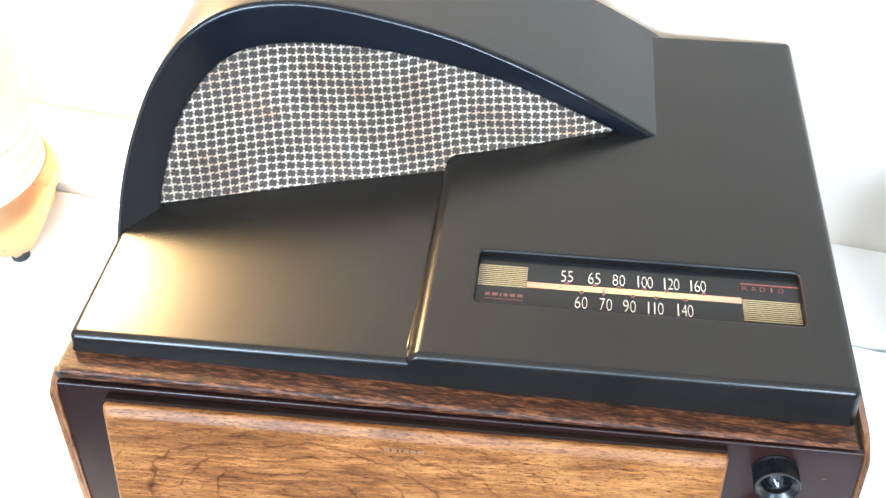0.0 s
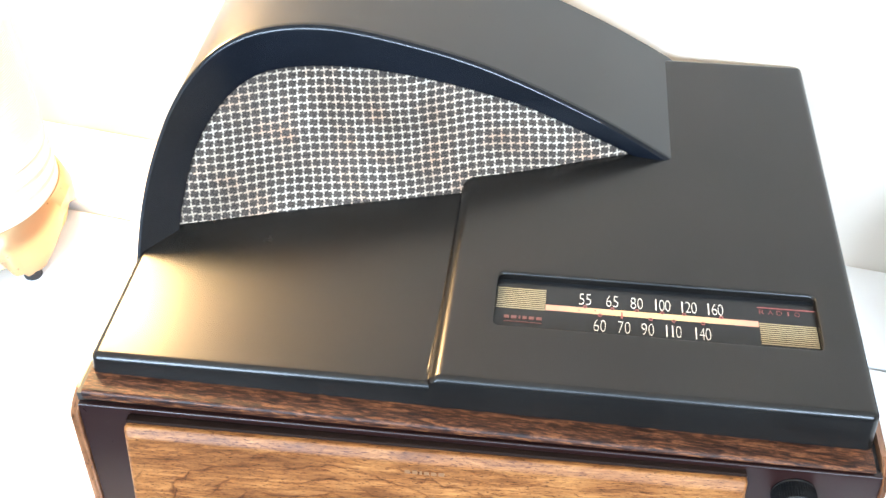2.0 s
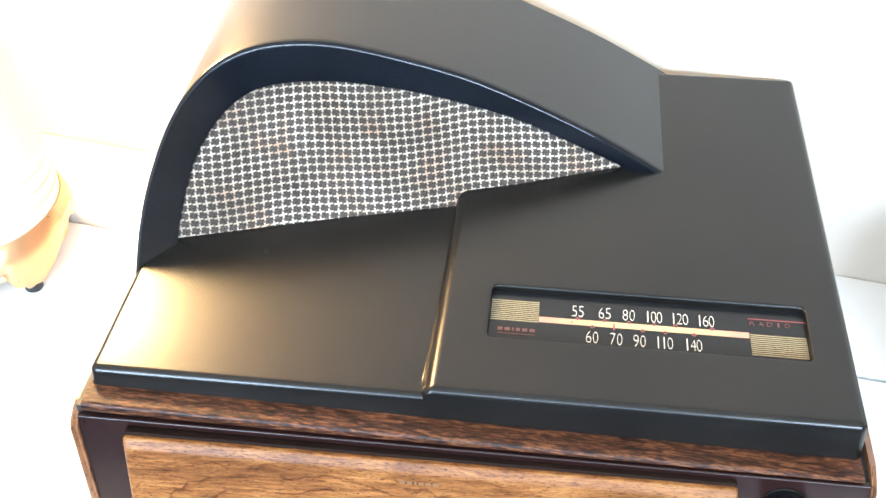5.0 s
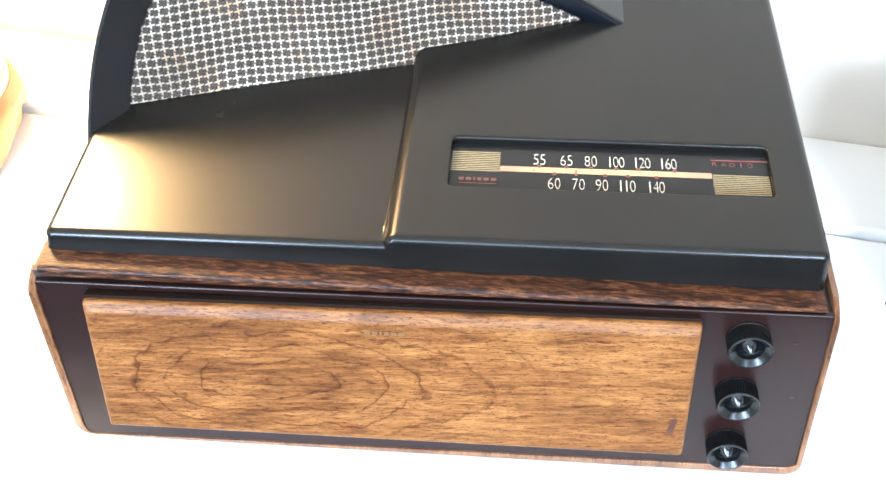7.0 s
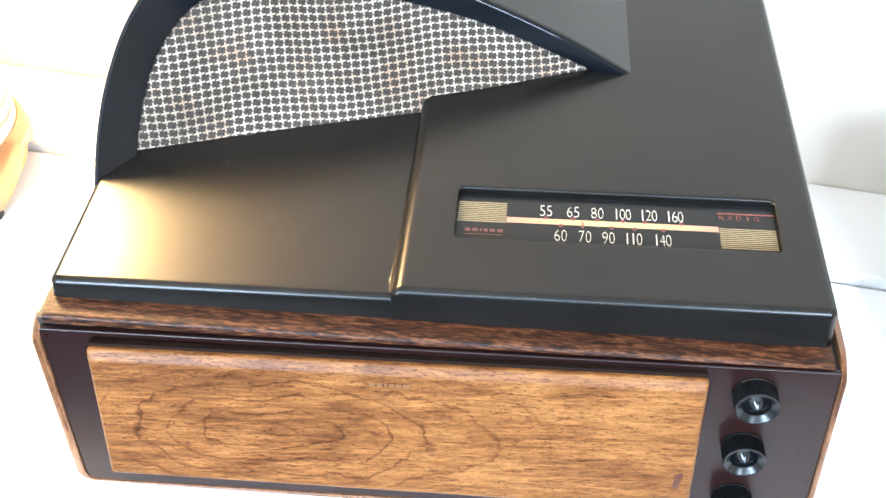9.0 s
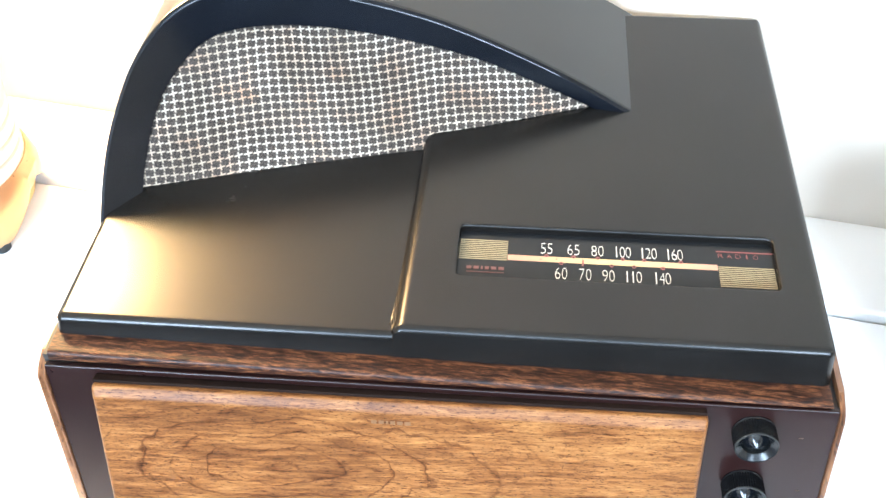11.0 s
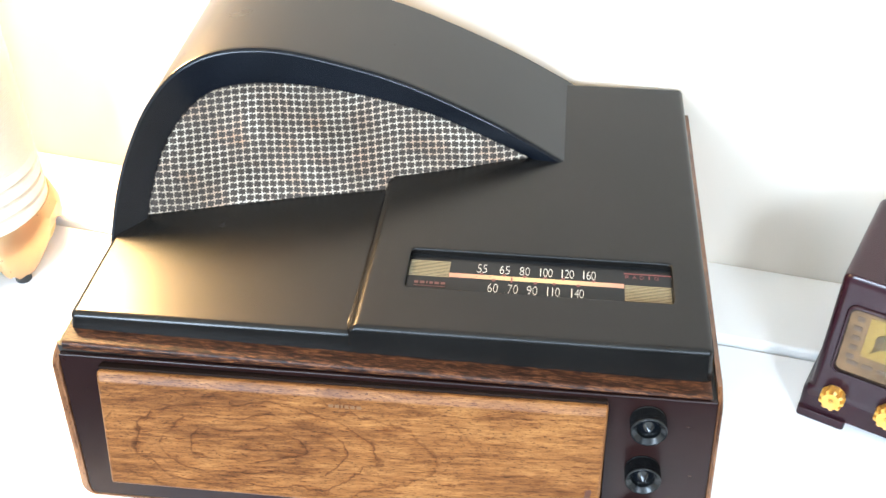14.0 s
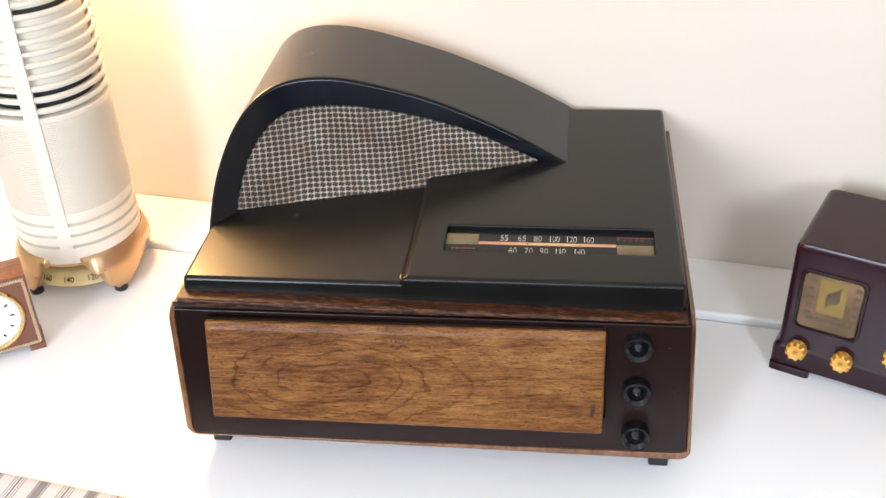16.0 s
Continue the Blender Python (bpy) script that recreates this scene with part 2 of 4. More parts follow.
def grille_material():
    """Open weave: pale yarns floating over a dark brown ground, in plus shapes on a 5 mm grid."""
    m, nt, b = nodes_of("grille_weave")
    tc = nt.nodes.new("ShaderNodeTexCoord")
    mp = nt.nodes.new("ShaderNodeMapping")
    mp.inputs["Rotation"].default_value = (0, 0, radians(3))
    nt.links.new(tc.outputs["UV"], mp.inputs["Vector"])
    wob = nt.nodes.new("ShaderNodeTexNoise")
    wob.inputs["Scale"].default_value = 30.0
    nt.links.new(mp.outputs["Vector"], wob.inputs["Vector"])
    sh = nt.nodes.new("ShaderNodeVectorMath")
    sh.operation = "MULTIPLY_ADD"
    sh.inputs[1].default_value = (0.0022, 0.0022, 0)
    nt.links.new(wob.outputs["Color"], sh.inputs[0])
    nt.links.new(mp.outputs["Vector"], sh.inputs[2])
    sep = nt.nodes.new("ShaderNodeSeparateXYZ")
    nt.links.new(sh.outputs[0], sep.inputs[0])
    px, py = WEAVE
    u, v = math_node(nt, "DIVIDE", sep.outputs[0], px), math_node(nt, "DIVIDE", sep.outputs[1], py)
    fu, fv = math_node(nt, "FRACT", u), math_node(nt, "FRACT", v)
    cu, cv = math_node(nt, "SUBTRACT", fu, 0.5), math_node(nt, "SUBTRACT", fv, 0.5)
    du = math_node(nt, "ABSOLUTE", math_node(nt, "MULTIPLY_ADD", cv, 0.10, cu))
    dv = math_node(nt, "ABSOLUTE", math_node(nt, "MULTIPLY_ADD", cu, -0.15, cv))

    def below(x, edge, soft):
        n = nt.nodes.new("ShaderNodeMapRange")
        n.interpolation_type = "SMOOTHSTEP"
        n.inputs["From Min"].default_value, n.inputs["From Max"].default_value = edge - soft, edge + soft
        n.inputs["To Min"].default_value, n.inputs["To Max"].default_value = 1, 0
        nt.links.new(x, n.inputs["Value"])
        return n.outputs[0]

    # arms of each plus; the yarn dips under the ground between two of them
    across = math_node(nt, "MULTIPLY", below(dv, 0.105, 0.050), math_node(nt, "MULTIPLY_ADD", below(du, 0.41, 0.06), 0.72, 0.28))
    upward = math_node(nt, "MULTIPLY", below(du, 0.090, 0.05), math_node(nt, "MULTIPLY_ADD", below(dv, 0.38, 0.07), 0.74, 0.26))
    pale = math_node(nt, "MAXIMUM", across, upward)
    fine = noise_tex(nt, tc.outputs["UV"], 1100, 2)
    tone = noise_tex(nt, tc.outputs["UV"], 22, 3)
    # patchy darkening painted into the colour for the shade of the folds
    fold_tone = ramp(nt, noise_tex(nt, tc.outputs["UV"], 15, 2), [(0.34, (0.66, 0.62, 0.58)), (0.60, (1, 1, 1))])
    ground = ramp(nt, fine, [(0.32, (0.008, 0.006, 0.005)), (0.70, (0.095, 0.076, 0.062))])
    yarn = ramp(nt, tone, [(0.35, (0.37, 0.305, 0.235)), (0.65, (0.55, 0.49, 0.41))])
    stain = ramp(nt, noise_tex(nt, tc.outputs["UV"], 34, 3), [(0.48, (0, 0, 0)), (0.70, (1, 1, 1))])
    yarn = mix_colour(nt, math_node(nt, "MULTIPLY", stain, 0.8), yarn, (0.38, 0.21, 0.12))
    nt.links.new(mix_colour(nt, 1.0, mix_colour(nt, pale, ground, yarn), fold_tone, "MULTIPLY"), b.inputs["Base Color"])
    b.inputs["Roughness"].default_value = 0.85
    b.inputs["Specular IOR Level"].default_value = 0.2
    b.inputs["Sheen Weight"].default_value = 0.15
    h = math_node(nt, "ADD", pale, math_node(nt, "MULTIPLY", fine, 0.5))
    bump(nt, b, h, 0.6, 0.0006)
    return m


WEAVE = (0.0055, 0.0047)
grille_weave = grille_material()


def striped_cloth():
    """White cotton with wide grey bands and, between them, groups of thin lines."""
    m, nt, b = nodes_of("striped_cotton")
    v = coords(nt)
    sep = nt.nodes.new("ShaderNodeSeparateXYZ")
    nt.links.new(v, sep.inputs[0])
    f = math_node(nt, "FRACT", math_node(nt, "DIVIDE", math_node(nt, "ADD", sep.outputs[0], 5.0), 0.0464))
    w, g, l = (0.60, 0.60, 0.62), (0.17, 0.165, 0.175), (0.085, 0.080, 0.095)
    stops = [(0.0, l), (0.02, w), (0.035, g), (0.20, w), (0.215, l), (0.235, w), (0.50, l), (0.515, w), (0.55, l), (0.565, w),
             (0.60, l), (0.635, w), (0.67, l), (0.685, w), (0.72, l), (0.735, w)]
    r = nt.nodes.new("ShaderNodeValToRGB")
    r.color_ramp.interpolation = "CONSTANT"
    while len(r.color_ramp.elements) < len(stops):
        r.color_ramp.elements.new(0.5)
    for e, (p, c) in zip(r.color_ramp.elements, stops):
        e.position, e.color = p, (*c, 1)
    nt.links.new(f, r.inputs["Fac"])
    weave = noise_tex(nt, v, 1800, 2)
    nt.links.new(mix_colour(nt, math_node(nt, "MULTIPLY", weave, 0.25), r.outputs["Color"], w), b.inputs["Base Color"])
    b.inputs["Roughness"].default_value = 0.9
    bump(nt, b, weave, 0.4, 0.0003)
    return m


striped_cotton = striped_cloth()

# ---- mesh helpers ----


def thing(name, m, label, category, group="", kind=""):
    ob = new(name)
    ob.empty_display_size = 0.02
    ob.matrix_world = m
    return tagged(ob, label, category, group, kind)


def finish(bm, material, smooth=40):
    bmesh.ops.recalc_face_normals(bm, faces=bm.faces[:])
    for f in bm.faces:
        f.smooth = True
    for e in bm.edges:
        if len(e.link_faces) == 2:
            e.smooth = e.calc_face_angle(3.2) < radians(smooth)
        else:
            e.smooth = False
    return bm


def part(name, bm, material, parent=None, label="", m=None, smooth=40, weighted=False):
    """One mesh object from bm, under a thing or a part."""
    finish(bm, material, smooth)
    me = bpy.data.meshes.new(name)
    bm.to_mesh(me)
    bm.free()
    me.materials.append(material)
    ob = new(name, me)
    if parent is not None:
        ob.parent = parent
    if m is not None:
        ob.matrix_local = m
    if weighted:
        w = ob.modifiers.new("even_shading", "WEIGHTED_NORMAL")
        w.keep_sharp, w.weight = True, 60
    return tagged(ob, label)


def loft(bm, loops, close=True, cap_first=False, cap_last=False):
    """Skin between loops of points, each with as many points as the others."""
    rings = [[bm.verts.new(p) for p in lp] for lp in loops]
    n = len(rings[0])
    for a, b in zip(rings, rings[1:]):
        for i in range(n if close else n - 1):
            j = (i + 1) % n
            bm.faces.new((a[i], a[j], b[j], b[i]))
    if cap_first:
        bm.faces.new(rings[0][::-1])
    if cap_last:
        bm.faces.new(rings[-1])
    return rings


def round_rect(x0, x1, y0, y1, r, z, n=5):
    pts = []
    for cx, cy, a0 in ((x1 - r, y1 - r, 0), (x0 + r, y1 - r, 90), (x0 + r, y0 + r, 180), (x1 - r, y0 + r, 270)):
        for k in range(n + 1):
            a = radians(a0 + 90 * k / n)
            pts.append((cx + r * math.cos(a), cy + r * math.sin(a), z))
    return pts


def slab(bm, x0, x1, y0, y1, z0, z1, corner=0.003, edge=0.002, hole=None, lip=0.0015, floor_z=None, draft=0.0, steps=4, under=True):
    """A block with rounded upright corners and a rounded top edge; hole: (x0, x1, y0, y1, radius) cut from the top down to floor_z."""
    loops = [round_rect(x0 - draft, x1 + draft, y0 - draft, y1 + draft, corner, z0)]
    for k in range(steps + 1):
        a = radians(90 * k / steps)
        i, h = edge * (1 - math.cos(a)), z1 - edge + edge * math.sin(a)
        loops.append(round_rect(x0 + i, x1 - i, y0 + i, y1 - i, max(corner - i, 0.0004), h))
    rings = loft(bm, loops)
    if under:
        bm.faces.new(rings[0][::-1])
    if hole is None:
        bm.faces.new(rings[-1])
        return rings
    hx0, hx1, hy0, hy1, hr = hole
    inner = []
    for k in range(steps + 1):
        a = radians(90 * k / steps)
        i, h = lip * (1 - math.sin(a)), z1 - lip * (1 - math.cos(a))
        inner.append(round_rect(hx0 - i, hx1 + i, hy0 - i, hy1 + i, hr + i, h))
    inner.append(round_rect(hx0, hx1, hy0, hy1, hr, z0 if floor_z is None else floor_z))
    irings = loft(bm, inner)
    edges = []
    for ring in (rings[-1], irings[0]):
        for i in range(len(ring)):
            edges.append(bm.edges.get((ring[i], ring[(i + 1) % len(ring)])))
    bmesh.ops.triangle_fill(bm, edges=edges, use_beauty=True)
    return rings


def lathe(bm, profile, n=48, a0=0.0, a1=360.0, wobble=None):
    """Turn (radius, height) pairs about z."""
    full = abs(a1 - a0) > 359.9
    loops = []
    for r, z in profile:
        loops.append([((r + (wobble(k, z) if wobble else 0)) * math.cos(radians(a0 + (a1 - a0) * k / n)),
                       (r + (wobble(k, z) if wobble else 0)) * math.sin(radians(a0 + (a1 - a0) * k / n)), z) for k in range(n if full else n + 1)])
    return loft(bm, loops, close=full)


def box(bm, x0, x1, y0, y1, z0, z1, bevel=0.0, segments=2):
    vs = [bm.verts.new((x, y, z)) for z in (z0, z1) for y in (y0, y1) for x in (x0, x1)]
    fs = [bm.faces.new([vs[i] for i in q]) for q in ((0, 2, 3, 1), (4, 5, 7, 6), (0, 1, 5, 4), (2, 6, 7, 3), (0, 4, 6, 2), (1, 3, 7, 5))]
    if bevel:
        es = list({e for f in fs for e in f.edges})
        bmesh.ops.bevel(bm, geom=es, offset=bevel, segments=segments, affect="EDGES", profile=0.5)


def curve_through(points, n):
    """n + 1 points along a smooth curve through the given ones, evenly spaced."""
    p = [np.array(q, float) for q in points]
    p = [2 * p[0] - p[1], *p, 2 * p[-1] - p[-2]]
    fine = []
    for i in range(1, len(p) - 2):
        for k in range(24):
            t = k / 24
            fine.append(0.5 * (2 * p[i] + (p[i + 1] - p[i - 1]) * t + (2 * p[i - 1] - 5 * p[i] + 4 * p[i + 1] - p[i + 2]) * t**2
                               + (3 * p[i] - p[i - 1] - 3 * p[i + 1] + p[i + 2]) * t**3))
    fine.append(p[-2])
    fine = np.array(fine)
    run = np.r_[0, np.cumsum(np.linalg.norm(np.diff(fine, axis=0), axis=1))]
    s = np.linspace(0, run[-1], n + 1)
    return np.stack([np.interp(s, run, fine[:, k]) for k in range(fine.shape[1])], 1)


def text_mesh(word, width, height, depth=0.0002, swell=-0.028):
    """A word of the built-in font as a bmesh, width by height, centred on the origin in xy."""
    cu = bpy.data.curves.new("word", "FONT")
    cu.body, cu.extrude, cu.resolution_u, cu.offset = word, 0.001, 4, swell
    ob = bpy.data.objects.new("word", cu)
    scene.collection.objects.link(ob)
    me = bpy.data.meshes.new_from_object(ob.evaluated_get(bpy.context.evaluated_depsgraph_get()))
    bm = bmesh.new()
    bm.from_mesh(me)
    bpy.data.objects.remove(ob)
    bpy.data.curves.remove(cu)
    bpy.data.meshes.remove(me)
    xs, ys = [v.co.x for v in bm.verts], [v.co.y for v in bm.verts]
    x0, x1, y0, y1 = min(xs), max(xs), min(ys), max(ys)
    for v in bm.verts:
        v.co = Vector(((v.co.x - (x0 + x1) / 2) * width / (x1 - x0), (v.co.y - (y0 + y1) / 2) * height / (y1 - y0), v.co.z * depth / 0.002))
    return bm


# ---- setting ----
TABLE_Z, LEDGE_Z = -0.003, 0.004
WALL_TURN = pose(0.3, 0.3175, 0, 0, 0, -9.5)


def structure(name, bm, material, label, m=Matrix(), smooth=30):
    ob = part(name, bm, material, None, label, m, smooth, True)
    ob.matrix_world = m
    return tagged(ob, kind="structure")


bm = bmesh.new()
box(bm, -1.9, 1.9, 0.0, 0.12, -0.75, 1.75)
structure("wall_north", bm, wall_white, "white painted plaster wall behind the table", WALL_TURN)
bm = bmesh.new()
# ledge board along the wall with a rounded nose
nose = [(-0.0955, TABLE_Z - 0.02)] + [(-0.0955 + 0.0035 * (1 - math.cos(radians(a))), LEDGE_Z - 0.0035 + 0.0035 * math.sin(radians(a))) for a in range(0, 91, 15)] + [(-0.001, LEDGE_Z), (-0.001, TABLE_Z - 0.02)]
loft(bm, [[(x, y, z) for y, z in nose] for x in (-1.5, 1.5)], cap_first=True, cap_last=True)
structure("ledge", bm, ledge_white, "white painted ledge board along the wall", WALL_TURN)
bm = bmesh.new()
box(bm, -1.5, 1.5, -0.487, -0.098, TABLE_Z - 0.03, TABLE_Z, 0.003)
tabletop = tagged(structure("tabletop", bm, table_white, "smooth glossy white tabletop against the wall", WALL_TURN), category="table")
for x in (-1.4, -0.5, 0.5, 1.4):
    for y in (-0.40, -0.14):
        bm = bmesh.new()
        box(bm, x - 0.02, x + 0.02, y - 0.02, y + 0.02, -0.75, TABLE_Z - 0.03, 0.002)
        part("leg", bm, table_white, tabletop)
# room shell out of view, added to close the place and shape its light
bm = bmesh.new()
box(bm, -2.6, 2.9, -2.5, 1.2, -0.80, -0.75)
structure("floor", bm, floor_mat, "unseen dark blue floor, coloured for bluish reflections")
bm = bmesh.new()
box(bm, -2.6, 2.9, -2.5, 1.2, 1.75, 1.83)
structure("ceiling", bm, ceiling_paint, "unseen cream ceiling, its paint set for bounce light")
for nm, x0, x1 in (("wall_west", -1.9, -1.8), ("wall_east", 2.3, 2.4)):
    bm = bmesh.new()
    box(bm, x0, x1, -2.4, 1.1, -0.75, 1.75)
    structure(nm, bm, side_paint, "unseen beige side wall, its paint set for warm bounce light")
bm = bmesh.new()
for q in ((-1.9, -1.42, -0.75, 1.75), (-0.50, -0.46, -0.75, 1.75), (0.46, 0.50, -0.75, 1.75), (1.42, 2.4, -0.75, 1.75), (-1.42, -0.50, -0.75, 0.41), (-0.46, 0.46, -0.75, 0.41), (0.50, 1.42, -0.75, 0.41),
          (-1.42, -0.50, 1.43, 1.75), (-0.46, 0.46, 1.43, 1.75), (0.50, 1.42, 1.43, 1.75)):
    box(bm, q[0], q[1], -2.42, -2.3, q[2], q[3])
structure("wall_south", bm, room_paint, "unseen grey wall with three window openings, darkened for dark reflections")

# ---- the radio with its record door ----
radio = thing("radio", pose(0, 0, TABLE_Z), "black-topped walnut table radio with swooping speaker hood", "radio")
LIFT = Matrix.Translation((0, 0, -TABLE_Z))


def radio_part(name, bm, material, label="", m=Matrix(), parent=None, smooth=40):
    return part(name, bm, material, parent or radio, label, (LIFT @ m) if parent is None else m, smooth, True)


LEAN, PANEL_LEAN = 12.63, 4.4
PTAN = math.tan(radians(PANEL_LEAN))
SIDE_L, SIDE_R, BACK_Y = -0.1908, 0.2270, 0.326
RIM_L, RIM_R, PANEL_TOP = 0.1495, 0.1525, 0.1490


def along(x):
    """How far x lies from the left side board to the right one, from 0 to 1."""
    return min(max((x - SIDE_L) / (SIDE_R - SIDE_L), 0.0), 1.0)


def base_z(x):
    return 0.0250 - 0.0028 * along(x)


def floor_board(x):
    return 0.0008 + 0.0056 * along(x)


def front_y(z, out=0.0):
    return 0.0085 + PTAN * (z - PANEL_TOP) - out / math.cos(radians(PANEL_LEAN))


# cabinet wrap: side boards and bottom bent from one sheet, its front edge almost upright
bm = bmesh.new()
T, TR, R = 0.0050, 0.0030, 0.0095


def lean_in(x, z):
    """The side boards draw together a little towards the top."""
    k = min(max((z - 0.03) / 0.12, 0), 1)
    return x + 0.0022 * k if x < 0 else x - 0.0050 * k


outer, inner = [], []
for k in (0.0, 0.15, 0.4, 0.7, 1.0):
    z = RIM_L - 0.0085 * k
    outer.append((SIDE_L, z)); inner.append((SIDE_L + T, z))
for k in range(7):
    a = radians(180 + 90 * k / 6)
    x = SIDE_L + R + R * math.cos(a)
    outer.append((x, base_z(x) + R + R * math.sin(a)))
    inner.append((SIDE_L + R + (R - T) * math.cos(a), base_z(x) + R + (R - floor_board(x)) * math.sin(a)))
for k in range(7):
    a = radians(270 + 90 * k / 6)
    x = SIDE_R - R + R * math.cos(a)
    outer.append((x, base_z(x) + R + R * math.sin(a)))
    inner.append((SIDE_R - R + (R - TR) * math.cos(a), base_z(x) + R + (R - floor_board(x)) * math.sin(a)))
for k in (1.0, 0.7, 0.4, 0.15, 0.0):
    z = RIM_R - 0.0085 * k
    outer.append((SIDE_R, z)); inner.append((SIDE_R - TR, z))
ring = outer + inner[::-1]


def eased(p, k):
    """Draws the ring's points a little into the board, for a worn front edge."""
    i = ring.index(p)
    q = ring[len(ring) - 1 - i]
    return (p[0] + (q[0] - p[0]) * k, p[1] + (q[1] - p[1]) * k)


loops = []
for out, k in ((0.0022, 0.22), (0.0016, 0.08), (0.0004, 0.0)):
    face = []
    for p in ring:
        x, z = eased(p, k)
        rim = RIM_L if x < 0 else RIM_R
        face.append((lean_in(x, z), front_y(z, out * (1.0 if z > 0.045 else 0.25)) + 0.012 * min(max((p[1] - rim + 0.0085) / 0.0085, 0), 1) ** 2.0, z))
    loops.append(face)
loops.append([(lean_in(x, z), BACK_Y, z) for x, z in ring])
loft(bm, loops, cap_first=True, cap_last=True)
radio_part("cabinet_shell", bm, side_wood, "light walnut veneer wrap with rounded lower corners")

# dark front with an opening for the door
FRONT = Matrix.Translation((0, 0.0081, 0.147)) @ Matrix.Rotation(radians(90 - LEAN), 4, "X")
PANEL = Matrix.Translation((0, 0.0085, PANEL_TOP)) @ Matrix.Rotation(radians(90 - PANEL_LEAN), 4, "X")
C = math.cos(radians(PANEL_LEAN))
bm = bmesh.new()
LOW = (0.0268 - PANEL_TOP) / C
slab(bm, SIDE_L + T + 0.0002, SIDE_R - TR - 0.0002, LOW, 0.0, -0.003, 0.0,
     0.0065, 0.0010, hole=(-0.1592, 0.1590, (0.0605 - PANEL_TOP) / C, (0.1453 - PANEL_TOP) / C, 0.002), lip=0.0008)
for v in bm.verts:
    if v.co.y > -0.012:
        # square upper corners
        v.co.x = (SIDE_L + T + 0.0002 if v.co.x < 0 else SIDE_R - TR - 0.0002) if abs(v.co.x - 0.0191) > 0.1950 else v.co.x
    v.co.x = lean_in(v.co.x, v.co.y + PANEL_TOP)
    if v.co.y < -0.09:
        v.co.y += base_z(v.co.x) + floor_board(v.co.x) - 0.0264
radio_part("front_panel", bm, panel_brown, "dark brown lacquered front panel", PANEL)
bm = bmesh.new()
box(bm, -0.165, 0.165, -0.098, 0.0002, -0.0450, -0.0425)
radio_part("opening_back", bm, core_dark, "", PANEL)

# record door
bm = bmesh.new()
slab(bm, -0.1578, 0.1556, -0.0897, -0.0021, -0.030, 0.0078, 0.0022, 0.0030, steps=6)
for v in bm.verts:
    # the upper edge is eased more than the others
    if v.co.y > -0.0062 and v.co.z > 0.0046:
        v.co.y -= 0.0042 * min((v.co.z - 0.0046) / 0.003, 1.0)
for v in bm.verts:
    if v.co.y > -0.02:
        v.co.y -= 0.0022 * (0.156 - v.co.x) / 0.314
door = radio_part("door", bm, door_wood, "figured walnut drop door with a lacquered face", FRONT, smooth=60)
# added dark strip standing in for the shade of the gap above the door
bm = bmesh.new()
box(bm, -0.1574, 0.1550, -0.0030, -0.0006, -0.0060, 0.0034, 0.0006)
for v in bm.verts:
    v.co.y -= 0.0022 * (0.156 - v.co.x) / 0.314
radio_part("door_gap_shade", bm, gap_and_gasket_brown, "added dark strip for the shaded gap above the door", FRONT)
bm = bmesh.new()
slab(bm, 0.1458, 0.1494, -0.0735, -0.0625, 0.0078, 0.00788, 0.0017, 0.00005)
for v in bm.verts:
    v.co.x += (v.co.y + 0.068) * 0.18 + 0.0004 * math.sin(v.co.y * 2400)
part("scar", bm, scar_brown, door, "dark worn scar near the edge")
x = -0.012
for w in (0.0028, 0.0026, 0.0012, 0.0024, 0.0027, 0.003):
    bm = bmesh.new()
    box(bm, x, x + w, -0.0166, -0.0144, 0.0078, 0.00787)
    part("stamped_mark", bm, mark_faint, door, "faint gilt stamped mark")
    x += w + 0.0011


def strip_top(x):
    return 0.1580 - 0.0064 * along(x)


# wooden strip before the lid, over a dark shadow gap
bm = bmesh.new()
section = ((0.060, -0.0085), (0.060, 0.0), (0.0120, 0.0), (0.0108, -0.0003), (0.0100, -0.0012), (0.0097, -0.0024), (0.0097, -0.0052), (0.0101, -0.0060), (0.0110, -0.0064))
loops = []
for k in range(41):
    x = SIDE_L + T + 0.0056 + (SIDE_R - TR - SIDE_L - T - 0.0141) * k / 40
    top = strip_top(x)
    low = 0.1512 - 0.0012 * along(x)
    loops.append([(x, y, max(top + h, low + (h + 0.0064) * 0.2) if y < 0.05 else top + h) for y, h in section])
loft(bm, loops, cap_first=True, cap_last=True)
radio_part("top_strip", bm, strip_wood, "striped dark walnut strip in front of the lid", smooth=50)
# added dark filler standing for the shade in the gaps round the strip
bm = bmesh.new()
box(bm, SIDE_L + T + 0.0008, SIDE_R - TR - 0.0038, 0.0128, 0.0580, 0.140, 0.1528)
for v in bm.verts:
    if v.co.z > 0.15:
        v.co.z = strip_top(v.co.x) - 0.0052
radio_part("gap_shade_filler", bm, core_dark, "added dark filler for the shade in the gap")
bm = bmesh.new()
box(bm, SIDE_L + T + 0.0026, SIDE_R - TR - 0.0056, BACK_Y - 0.008, BACK_Y - 0.001, 0.032, 0.149)
radio_part("back_panel", bm, panel_brown, "plain dark back panel")

# knobs
KNOBS = ((0.1800, 0.1325), (0.1808, 0.0917), (0.1820, 0.0497))


